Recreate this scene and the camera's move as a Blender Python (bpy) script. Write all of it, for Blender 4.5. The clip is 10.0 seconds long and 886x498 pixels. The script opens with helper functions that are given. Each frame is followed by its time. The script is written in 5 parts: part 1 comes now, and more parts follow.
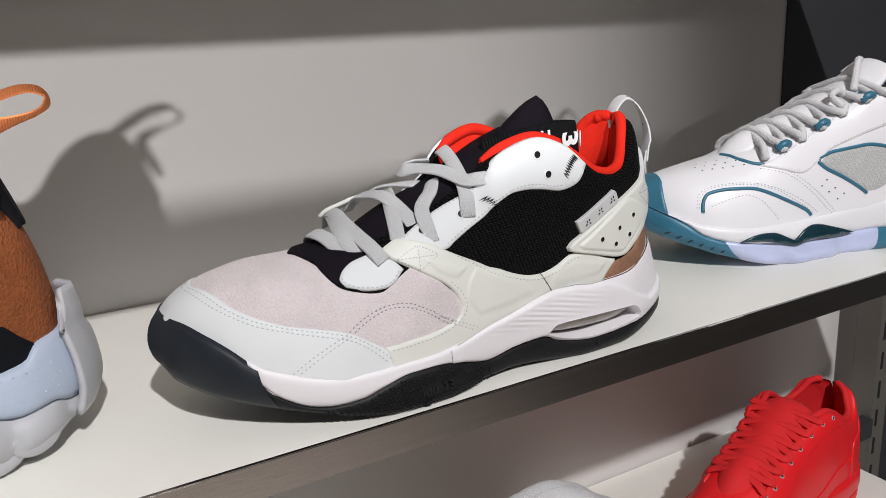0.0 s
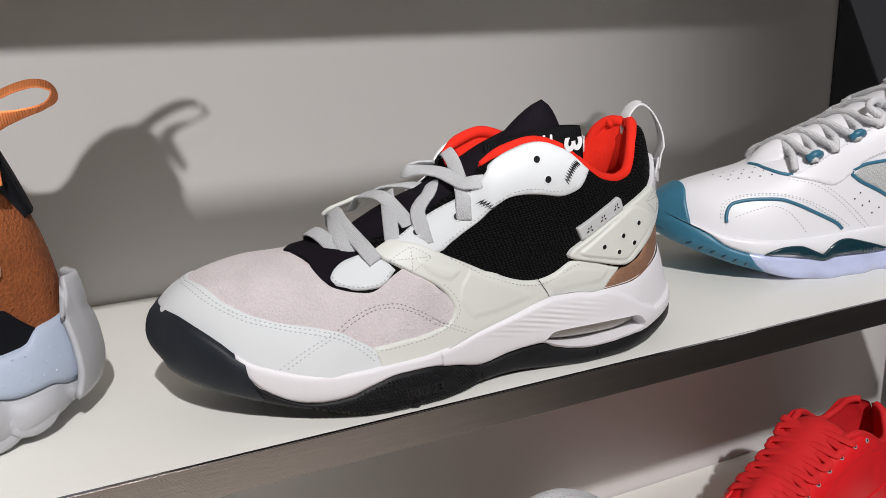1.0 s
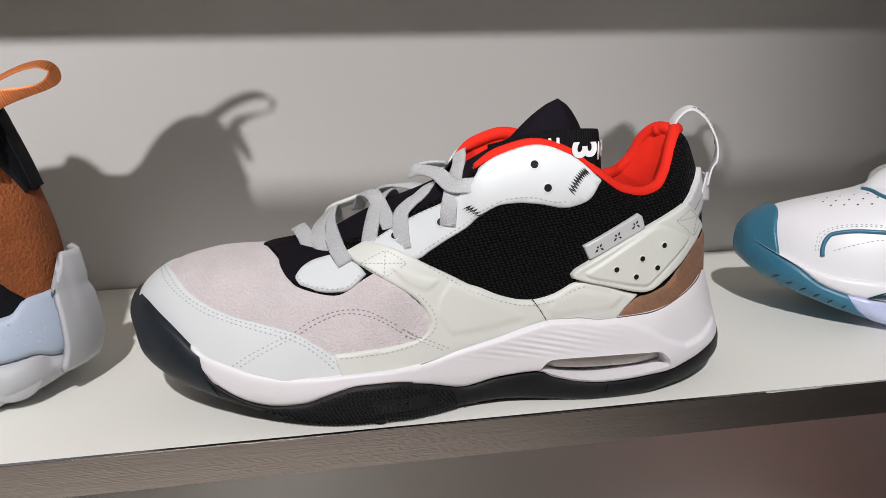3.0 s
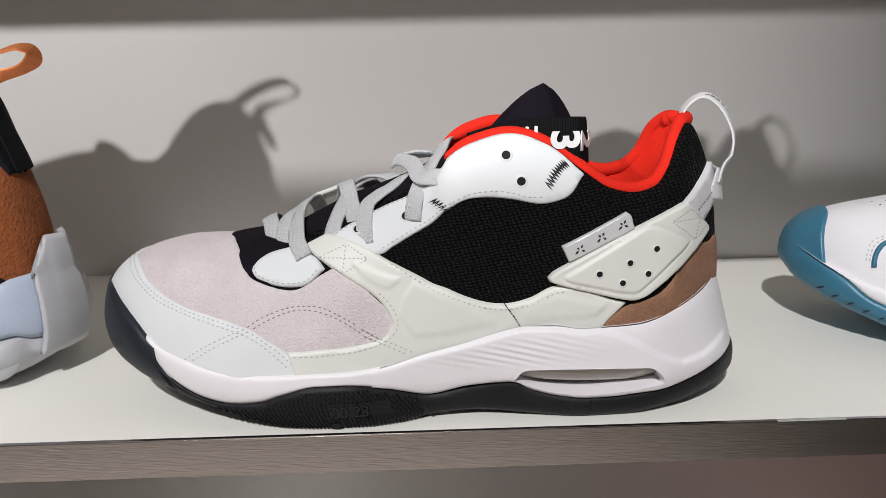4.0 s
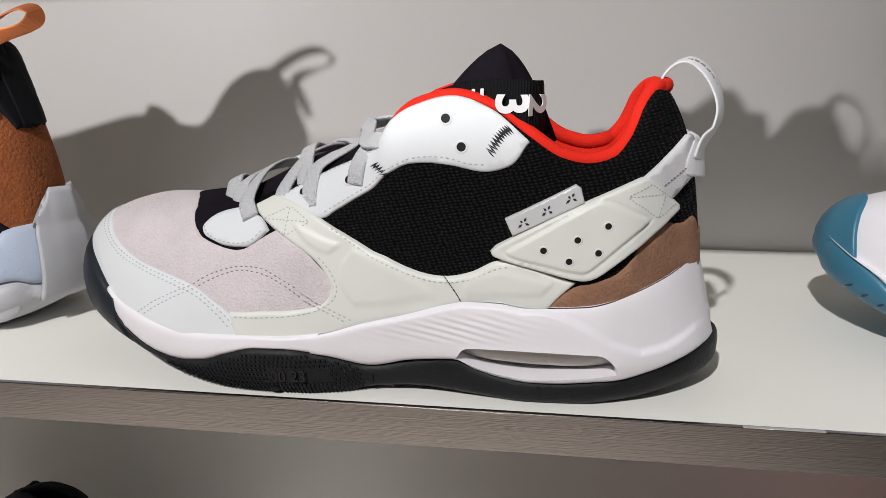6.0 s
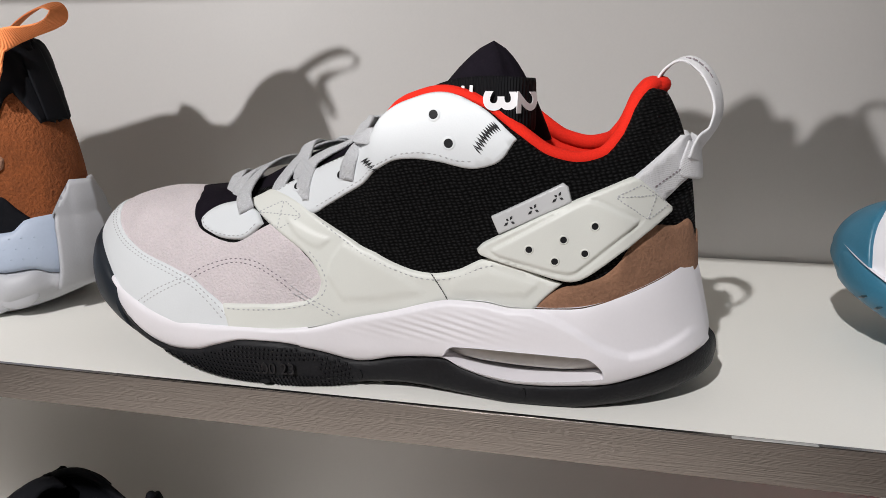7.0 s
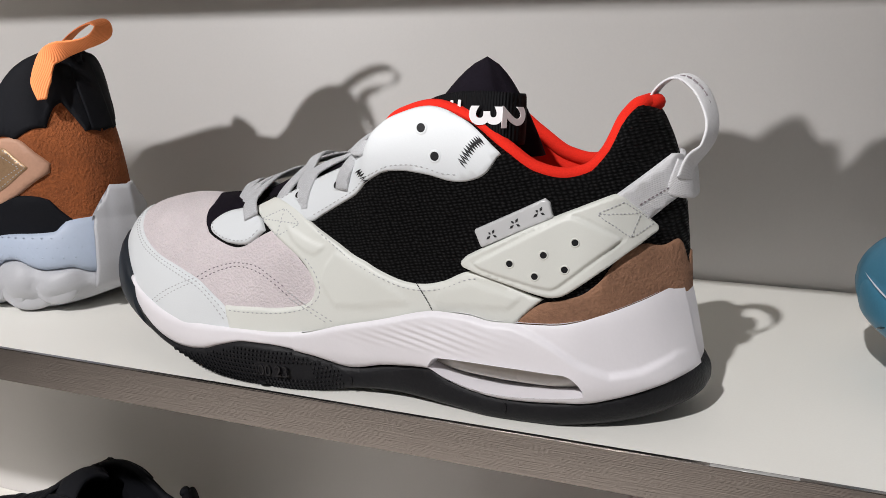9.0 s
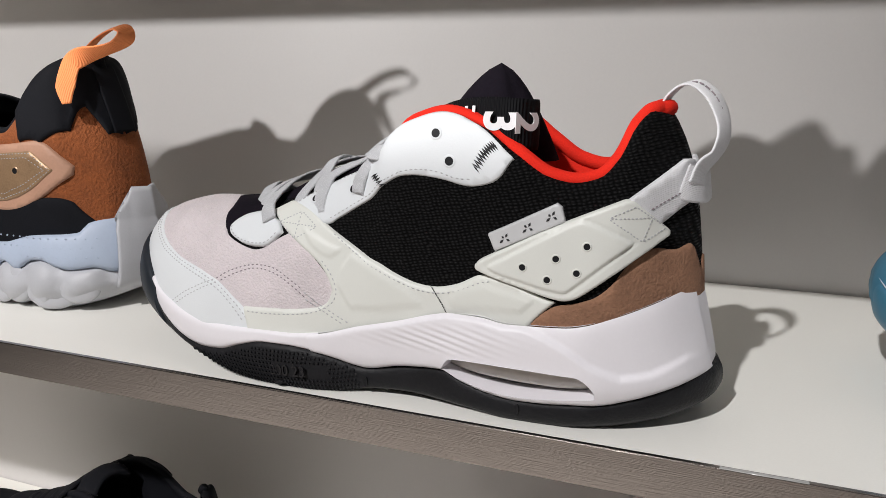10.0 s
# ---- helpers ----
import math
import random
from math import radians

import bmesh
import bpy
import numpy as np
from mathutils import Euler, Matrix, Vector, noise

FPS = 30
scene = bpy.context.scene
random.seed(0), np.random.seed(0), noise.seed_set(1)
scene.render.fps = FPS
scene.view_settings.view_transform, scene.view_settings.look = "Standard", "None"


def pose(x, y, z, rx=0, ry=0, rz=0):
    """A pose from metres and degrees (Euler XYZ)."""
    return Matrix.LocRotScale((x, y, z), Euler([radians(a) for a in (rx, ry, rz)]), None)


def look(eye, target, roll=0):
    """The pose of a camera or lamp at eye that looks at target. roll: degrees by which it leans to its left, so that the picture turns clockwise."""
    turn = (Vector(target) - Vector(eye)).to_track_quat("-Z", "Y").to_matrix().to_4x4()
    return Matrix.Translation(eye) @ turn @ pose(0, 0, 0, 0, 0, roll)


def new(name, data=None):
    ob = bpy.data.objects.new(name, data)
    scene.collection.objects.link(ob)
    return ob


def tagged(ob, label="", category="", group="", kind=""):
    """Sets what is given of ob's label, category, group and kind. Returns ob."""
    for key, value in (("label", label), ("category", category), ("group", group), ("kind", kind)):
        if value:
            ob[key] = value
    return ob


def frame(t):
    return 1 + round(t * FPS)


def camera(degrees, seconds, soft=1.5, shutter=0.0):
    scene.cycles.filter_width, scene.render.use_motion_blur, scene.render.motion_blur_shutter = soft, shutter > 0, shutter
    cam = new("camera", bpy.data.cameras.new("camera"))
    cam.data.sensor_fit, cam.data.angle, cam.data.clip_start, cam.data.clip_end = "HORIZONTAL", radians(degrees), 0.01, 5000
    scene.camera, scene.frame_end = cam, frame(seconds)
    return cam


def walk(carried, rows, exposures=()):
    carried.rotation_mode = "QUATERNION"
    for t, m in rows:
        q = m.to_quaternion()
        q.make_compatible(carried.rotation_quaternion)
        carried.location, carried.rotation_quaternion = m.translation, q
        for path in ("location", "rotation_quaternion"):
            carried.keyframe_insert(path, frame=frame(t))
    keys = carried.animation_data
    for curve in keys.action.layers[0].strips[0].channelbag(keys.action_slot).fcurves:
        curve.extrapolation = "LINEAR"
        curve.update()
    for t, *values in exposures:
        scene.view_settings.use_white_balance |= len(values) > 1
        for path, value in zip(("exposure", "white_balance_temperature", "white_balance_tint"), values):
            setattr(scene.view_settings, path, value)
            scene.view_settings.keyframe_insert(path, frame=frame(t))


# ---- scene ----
cam = camera(58.4, 10.0, soft=0.8)
PATH = [
    (0, (-0.217, -0.315, 0.179), (0.72, 1.371, -0.348), -2.8),
    (0.5, (-0.206, -0.328, 0.181), (0.661, 1.394, -0.349), -2.2),
    (1, (-0.187, -0.33, 0.179), (0.612, 1.427, -0.343), -2.0),
    (1.5, (-0.16, -0.337, 0.172), (0.545, 1.468, -0.321), -2.1),
    (2, (-0.141, -0.346, 0.171), (0.446, 1.502, -0.322), -1.3),
    (2.5, (-0.113, -0.341, 0.169), (0.353, 1.543, -0.314), -1.0),
    (4, (-0.012, -0.31, 0.16), (0.032, 1.627, -0.335), -1.2),
    (4.5, (0.015, -0.305, 0.156), (-0.055, 1.63, -0.343), -1.2),
    (5, (0.035, -0.298, 0.156), (-0.122, 1.627, -0.365), -1.3),
    (5.5, (0.054, -0.295, 0.153), (-0.185, 1.619, -0.377), -1.1),
    (7, (0.099, -0.286, 0.143), (-0.368, 1.593, -0.359), -0.5),
    (7.5, (0.111, -0.287, 0.143), (-0.417, 1.579, -0.345), -0.3),
    (8, (0.122, -0.284, 0.143), (-0.473, 1.564, -0.341), -0.3),
    (8.5, (0.133, -0.279, 0.143), (-0.514, 1.553, -0.333), -0.3),
    (9, (0.14, -0.278, 0.141), (-0.547, 1.545, -0.314), -0.0),
    (9.5, (0.143, -0.279, 0.141), (-0.57, 1.534, -0.311), -0.0),
    (10, (0.143, -0.282, 0.143), (-0.585, 1.525, -0.309), 0.0),
]
walk(cam, [(t, look(eye, target, roll)) for t, eye, target, roll in PATH])

from mathutils.geometry import delaunay_2d_cdt

# ---- world and lights ----
world = bpy.data.worlds.new("shop")
scene.world = world
world.use_nodes = True
world.node_tree.nodes["Background"].inputs[0].default_value = (0.95, 0.97, 1.0, 1)
world.node_tree.nodes["Background"].inputs[1].default_value = 0.063


def lamp(name, kind, place, target, energy, colour, **more):
    data = bpy.data.lights.new(name, kind)
    data.energy, data.color = energy, colour
    for key, value in more.items():
        if key == "size":
            data.shadow_soft_size = value
        elif key == "cone":
            data.spot_size, data.spot_blend = radians(value), 0.8
            ob = new(name, data)
    ob.matrix_world = look(place, target)
    return ob


# ceiling spot over the aisle, and a low far beam that grazes in under the upper shelf
lamp("ceiling_spot", "SPOT", (-0.30, -1.55, 1.48), (0.02, 0.05, 0.03), 176, (1.0, 0.98, 0.985), size=0.03, cone=50)
lamp("far_spot", "SPOT", (-1.90, -3.35, 0.644), (-0.27, 0.265, 0.12), 360, (1.0, 0.98, 0.975), size=0.06, cone=18)
# added fill with no known fixture: lifts the floor, steel edges and lower wall
lamp("aisle_fill", "SPOT", (-0.75, -1.9, 1.9), (-0.75, -1.3, -1.0), 690, (1.0, 0.935, 0.90), size=0.05, cone=75)

# ---- materials ----


def ramp_material(name, colour, rough=0.6, metal=0.0, vary=0.08, grain=400.0, bump=0.1, coarse=25.0, depth=0.0005, sheen=0.0, coat=0.0, stretch=(1, 1, 1), transmission=0.0, spec=0.5):
    """Procedural surface: base colour varied at two scales, grain relief."""
    m = bpy.data.materials.new(name)
    m.use_nodes = True
    n, l = m.node_tree.nodes, m.node_tree.links
    b = n["Principled BSDF"]
    tc = n.new("ShaderNodeTexCoord")
    mp = n.new("ShaderNodeMapping")
    mp.inputs["Scale"].default_value = stretch
    l.new(tc.outputs["Object"], mp.inputs["Vector"])
    fine, big = n.new("ShaderNodeTexNoise"), n.new("ShaderNodeTexNoise")
    fine.inputs["Scale"].default_value, big.inputs["Scale"].default_value = grain, coarse
    fine.inputs["Detail"].default_value = 6
    for t in (fine, big):
        l.new(mp.outputs["Vector"], t.inputs["Vector"])
    mix = n.new("ShaderNodeMath")
    mix.operation = "ADD"
    l.new(fine.outputs["Fac"], mix.inputs[0])
    l.new(big.outputs["Fac"], mix.inputs[1])
    rng = n.new("ShaderNodeMapRange")
    rng.inputs["From Min"].default_value, rng.inputs["From Max"].default_value = 0.6, 1.4
    rng.inputs["To Min"].default_value, rng.inputs["To Max"].default_value = 1 - vary, 1 + vary
    l.new(mix.outputs[0], rng.inputs["Value"])
    mul = n.new("ShaderNodeVectorMath")
    mul.operation = "SCALE"
    mul.inputs[0].default_value = colour
    l.new(rng.outputs["Result"], mul.inputs["Scale"])
    l.new(mul.outputs["Vector"], b.inputs["Base Color"])
    rr = n.new("ShaderNodeMapRange")
    rr.inputs["To Min"].default_value, rr.inputs["To Max"].default_value = max(rough - 0.07, 0.02), min(rough + 0.07, 1)
    l.new(big.outputs["Fac"], rr.inputs["Value"])
    l.new(rr.outputs["Result"], b.inputs["Roughness"])
    b.inputs["Metallic"].default_value = metal
    b.inputs["Specular IOR Level"].default_value = spec
    b.inputs["Coat Weight"].default_value = coat
    b.inputs["Sheen Weight"].default_value = sheen
    b.inputs["Transmission Weight"].default_value = transmission
    if bump:
        bp = n.new("ShaderNodeBump")
        bp.inputs["Strength"].default_value, bp.inputs["Distance"].default_value = bump, depth
        l.new(fine.outputs["Fac"], bp.inputs["Height"])
        l.new(bp.outputs["Normal"], b.inputs["Normal"])
    return m


def knit_material(name, colour, light, cell=0.0016, rough=0.85):
    """Woven mesh: offset rows of small raised loops."""
    m = ramp_material(name, colour, rough, bump=0, vary=0.15, spec=0.15)
    n, l = m.node_tree.nodes, m.node_tree.links
    b = n["Principled BSDF"]
    tc = n.new("ShaderNodeTexCoord")
    mp = n.new("ShaderNodeMapping")
    mp.inputs["Scale"].default_value = (1 / cell, 1 / cell, 1.6 / cell)
    mp.inputs["Rotation"].default_value = (0, radians(12), 0)
    l.new(tc.outputs["Object"], mp.inputs["Vector"])
    v = n.new("ShaderNodeTexVoronoi")
    v.inputs["Scale"].default_value, v.inputs["Randomness"].default_value = 1.0, 0.45
    l.new(mp.outputs["Vector"], v.inputs["Vector"])
    r = n.new("ShaderNodeValToRGB")
    r.color_ramp.elements[0].position, r.color_ramp.elements[0].color = 0.12, (*light, 1)
    r.color_ramp.elements[1].position, r.color_ramp.elements[1].color = 0.42, (*colour, 1)
    l.new(v.outputs["Distance"], r.inputs["Fac"])
    l.new(r.outputs["Color"], b.inputs["Base Color"])
    bp = n.new("ShaderNodeBump")
    bp.invert = True
    bp.inputs["Strength"].default_value, bp.inputs["Distance"].default_value = 0.9, 0.0008
    l.new(v.outputs["Distance"], bp.inputs["Height"])
    l.new(bp.outputs["Normal"], b.inputs["Normal"])
    return m


def weave_material(name, colour, light, wide=0.0017, high=0.0011):
    """Knitted mesh: slanted, staggered rows of small glossy loops on a dark ground."""
    m = ramp_material(name, colour, 0.85, bump=0, vary=0.15, spec=0.13)
    n, l = m.node_tree.nodes, m.node_tree.links
    b = n["Principled BSDF"]
    tc, sep, com = n.new("ShaderNodeTexCoord"), n.new("ShaderNodeSeparateXYZ"), n.new("ShaderNodeCombineXYZ")
    warp = n.new("ShaderNodeTexNoise")
    warp.inputs["Scale"].default_value = 90
    add = n.new("ShaderNodeVectorMath")
    add.operation = "MULTIPLY_ADD"
    add.inputs[1].default_value = (0.0022, 0.0022, 0.0022)
    l.new(tc.outputs["Object"], warp.inputs["Vector"])
    l.new(warp.outputs["Color"], add.inputs[0])
    l.new(tc.outputs["Object"], add.inputs[2])
    l.new(add.outputs["Vector"], sep.inputs[0])
    l.new(sep.outputs["X"], com.inputs["X"])
    l.new(sep.outputs["Z"], com.inputs["Y"])
    mp = n.new("ShaderNodeMapping")
    mp.inputs["Rotation"].default_value = (0, 0, radians(-14))
    mp.inputs["Scale"].default_value = (1 / wide, 1 / high, 1)
    l.new(com.outputs[0], mp.inputs["Vector"])
    v = n.new("ShaderNodeTexVoronoi")
    v.voronoi_dimensions = "2D"
    v.inputs["Scale"].default_value, v.inputs["Randomness"].default_value = 1.0, 0.28
    l.new(mp.outputs["Vector"], v.inputs["Vector"])
    ramp = n.new("ShaderNodeValToRGB")
    ramp.color_ramp.elements[0].position, ramp.color_ramp.elements[0].color = 0.08, (*light, 1)
    ramp.color_ramp.elements[1].position, ramp.color_ramp.elements[1].color = 0.46, (*colour, 1)
    l.new(v.outputs["Distance"], ramp.inputs["Fac"])
    l.new(ramp.outputs["Color"], b.inputs["Base Color"])
    rough = n.new("ShaderNodeMapRange")
    rough.inputs["From Max"].default_value = 0.5
    rough.inputs["To Min"].default_value, rough.inputs["To Max"].default_value = 0.42, 0.95
    l.new(v.outputs["Distance"], rough.inputs["Value"])
    l.new(rough.outputs["Result"], b.inputs["Roughness"])
    bp = n.new("ShaderNodeBump")
    bp.invert = True
    bp.inputs["Strength"].default_value, bp.inputs["Distance"].default_value = 1.0, 0.0011
    l.new(v.outputs["Distance"], bp.inputs["Height"])
    l.new(bp.outputs["Normal"], b.inputs["Normal"])
    return m


def rib_material(name, colour, pitch=0.0011, axis="X", rough=0.75, depth=0.0005, spec=0.3):
    """Woven tape: fine parallel ribs across the band, broken up by thread noise."""
    m = ramp_material(name, colour, rough, bump=0, vary=0.07, grain=900, coarse=120, spec=spec)
    n, l = m.node_tree.nodes, m.node_tree.links
    b = n["Principled BSDF"]
    tc, wave, fine = n.new("ShaderNodeTexCoord"), n.new("ShaderNodeTexWave"), n.new("ShaderNodeTexNoise")
    wave.bands_direction = axis
    wave.inputs["Scale"].default_value = 0.314 / pitch
    wave.inputs["Distortion"].default_value, wave.inputs["Detail Scale"].default_value = 0.6, 2.0
    fine.inputs["Scale"].default_value = 1800
    mix = n.new("ShaderNodeMath")
    mix.operation = "MULTIPLY_ADD"
    mix.inputs[1].default_value = 0.35
    l.new(tc.outputs["Object"], wave.inputs["Vector"])
    l.new(tc.outputs["Object"], fine.inputs["Vector"])
    l.new(fine.outputs["Fac"], mix.inputs[0])
    l.new(wave.outputs["Fac"], mix.inputs[2])
    bp = n.new("ShaderNodeBump")
    bp.inputs["Strength"].default_value, bp.inputs["Distance"].default_value = 0.7, depth
    l.new(mix.outputs[0], bp.inputs["Height"])
    l.new(bp.outputs["Normal"], b.inputs["Normal"])
    return m


M = {
    "shelf": ramp_material("white_laminate", (0.85, 0.84, 0.79), 0.42, vary=0.025, grain=900, bump=0.03, coarse=9, depth=0.0002),
    "steel": ramp_material("brushed_steel", (0.35, 0.33, 0.315), 0.24, 1.0, vary=0.10, grain=1500, bump=0.35, coarse=90, depth=0.00012, stretch=(0.035, 1, 2.2)),
    "wall": ramp_material("grey_panel", (0.66, 0.64, 0.63), 0.45, vary=0.02, grain=700, bump=0.04, coarse=4, depth=0.0002),
    "dark": ramp_material("dark_panel", (0.035, 0.036, 0.042), 0.55, vary=0.1, grain=600, bump=0.05, coarse=5),
    "floor": ramp_material("shop_floor", (0.45, 0.42, 0.39), 0.4, vary=0.1, grain=60, coarse=2),
    "suede": ramp_material("pale_pink_suede", (0.66, 0.595, 0.61), 0.95, vary=0.11, grain=1050, bump=0.95, coarse=60, depth=0.0010, sheen=0.25),
    "leather": ramp_material("white_leather", (0.68, 0.705, 0.72), 0.55, vary=0.02, grain=1500, bump=0.12, coarse=50, depth=0.0004, spec=0.22),
    "offwhite": ramp_material("off_white_synthetic", (0.68, 0.69, 0.645), 0.48, vary=0.02, grain=1800, bump=0.06, coarse=40, depth=0.0003),
    "foam": ramp_material("white_foam", (0.77, 0.75, 0.78), 0.5, vary=0.015, grain=700, bump=0.10, coarse=60, depth=0.0004),
    "rubber": ramp_material("black_rubber", (0.011, 0.011, 0.0125), 0.5, spec=0.2, vary=0.25, grain=700, bump=0.5, coarse=60, depth=0.0006),
    "bumper": ramp_material("toe_rubber", (0.016, 0.02, 0.026), 0.48, spec=0.2, vary=0.2, grain=900, bump=0.1, coarse=60, depth=0.0003),
    "mesh": weave_material("black_knit_mesh", (0.0005, 0.0005, 0.0006), (0.010, 0.0098, 0.0105), 0.0020, 0.00125),
    "red": ramp_material("red_lining", (0.72, 0.022, 0.010), 0.85, vary=0.15, grain=1600, bump=0.45, coarse=60, depth=0.0006, spec=0.2),
    "black": ramp_material("black_nubuck", (0.009, 0.007, 0.011), 0.9, spec=0.08, vary=0.3, grain=1000, bump=0.3, coarse=60, depth=0.0006),
    "brown": ramp_material("brown_nubuck", (0.26, 0.135, 0.08), 0.95, vary=0.25, grain=800, bump=0.8, coarse=70, depth=0.0009),
    "lace": knit_material("pale_grey_lace", (0.60, 0.61, 0.63), (0.78, 0.79, 0.805), cell=0.0007, rough=0.8),
    "webbing": rib_material("white_webbing", (0.78, 0.78, 0.80), 0.0004, "DIAGONAL", 0.75, 0.0003),
}

# ---- mesh tools ----


def finish(name, verts, faces, material, parent=None, label="", smooth=True):
    me = bpy.data.meshes.new(name)
    me.from_pydata([tuple(map(float, v)) for v in verts], [], faces)
    me.validate()
    if smooth:
        me.shade_smooth()
    me.materials.append(material)
    ob = new(name, me)
    ob.parent = parent
    if label:
        ob["label"] = label
    return ob


def part(name, bm, material, parent=None, label="", smooth=True):
    """Links a bmesh as one mesh object under a thing or a part."""
    me = bpy.data.meshes.new(name)
    bmesh.ops.recalc_face_normals(bm, faces=bm.faces)
    bm.to_mesh(me)
    bm.free()
    if smooth:
        me.shade_smooth()
        me.set_sharp_from_angle(angle=radians(40))
    me.materials.append(material)
    ob = new(name, me)
    ob.parent = parent
    if label:
        ob["label"] = label
    return ob


def box(x0, x1, y0, y1, z0, z1, bevel=0.0, segments=2):
    bm = bmesh.new()
    bmesh.ops.create_cube(bm, size=1, matrix=Matrix.LocRotScale(((x0 + x1) / 2, (y0 + y1) / 2, (z0 + z1) / 2), None, (x1 - x0, y1 - y0, z1 - z0)))
    if bevel:
        bmesh.ops.bevel(bm, geom=bm.edges[:], offset=bevel, segments=segments, affect="EDGES")
    return bm


def thing(name, label, category, place=(0, 0, 0), turn=0.0, group="", kind=""):
    ob = new(name)
    ob.matrix_world = pose(*place, 0, 0, turn)
    ob.empty_display_size = 0.02
    return tagged(ob, label, category, group, kind)


# ---- the display bay ----
LOW = -0.292
DEPTH = 0.265
wall = tagged(part("wall_back", box(-1.1, 0.719, DEPTH, DEPTH + 0.02, -1.0, 1.4, 0.001), M["wall"]), "plain grey laminate back panel of the display bay", "wall", kind="structure")
# near-black sheet laid just before the grey panel from x 0.535 on
tagged(part("wall_side", box(0.535, 1.6, DEPTH - 0.004, DEPTH - 0.0005, 0.0, 1.4), M["dark"]), "near-black plain sheet in front of the back panel's right end", "wall", kind="structure")
tagged(part("wall_end", box(0.72, 1.6, DEPTH - 0.004, DEPTH + 0.02, -1.0, -0.001), M["dark"]), "dark navy end panel of the bay", "wall", kind="structure")
tagged(part("floor", box(-5, 3, -5, 0.6, -1.04, -1.0), M["floor"]), "grey shop floor", "floor", kind="structure")
# unseen board, added to cut the far beam and shade the lower back panel
tagged(part("beam_blocker", box(-5, 3, -0.54, -0.50, -0.25, 0.189), M["floor"]), "unseen board added to keep the far beam off the lower back panel", "wall", kind="structure")


def shelf_board(z):
    board = thing("display_shelf", "white laminate display shelf board with a brushed steel front edge", "shelf", (0, 0, z), group="shelves of the display bay")
    part("board", box(-1.0, 0.527, 0.0016, DEPTH - 0.0015, -0.0168, 0), M["shelf"], board, "white laminate board")
    part("edge_strip", box(-1.0, 0.527, -0.0012, 0.0014, -0.0172, 0.0004, 0.0004), M["steel"], board, "brushed steel edge strip")
    return board


main_shelf = shelf_board(0)
shelf_board(LOW)
shelf_board(0.229)
M["film"] = ramp_material("clear_film", (0.40, 0.40, 0.39), 0.2, vary=0.1, grain=400, bump=0.2, coarse=200, coat=0.3)
part("film_remnant", box(0.138, 0.168, -0.0015, 0.0004, 0.0002, 0.00065, 0.0002, 1), M["film"], main_shelf, "leftover strip of protective film")
tag = bmesh.new()
corners = [tag.verts.new(p) for p in ((-0.0085, 0.0195, 0.0012), (-0.0035, 0.0172, 0.0006), (-0.006, 0.024, 0.001), (-0.0085, 0.0195, 0.0004), (-0.0035, 0.0172, 0.0002), (-0.006, 0.024, 0.0002))]
for f in ((0, 1, 2), (5, 4, 3), (0, 3, 4, 1), (1, 4, 5, 2), (2, 5, 3, 0)):
    tag.faces.new([corners[k] for k in f])
tagged(part("paper_tag", tag, M["shelf"], smooth=False), "white paper tag corner sticking out under a sole", "paper tag")
# ---- shoe forms ----


def smooth_table(rows):
    """Columns of a table, interpolated without overshoot over the first column (monotone cubic)."""
    r = np.array(rows, float)
    x, ys = r[:, 0], r[:, 1:]
    h = np.diff(x)[:, None]
    d = np.diff(ys, axis=0) / h
    m = np.zeros_like(ys)
    both = d[:-1] * d[1:] > 0
    m[1:-1] = np.where(both, 2 * d[:-1] * d[1:] / np.where(both, d[:-1] + d[1:], 1), 0)
    m[0], m[-1] = d[0], d[-1]

    def at(q):
        q = np.clip(np.asarray(q, float), x[0], x[-1])
        i = np.clip(np.searchsorted(x, q) - 1, 0, len(x) - 2)
        t = ((q - x[i]) / h[i, 0])[..., None]
        return (2 * t**3 - 3 * t**2 + 1) * ys[i] + (t**3 - 2 * t**2 + t) * h[i] * m[i] + (3 * t**2 - 2 * t**3) * ys[i + 1] + (t**3 - t**2) * h[i] * m[i + 1]

    return at


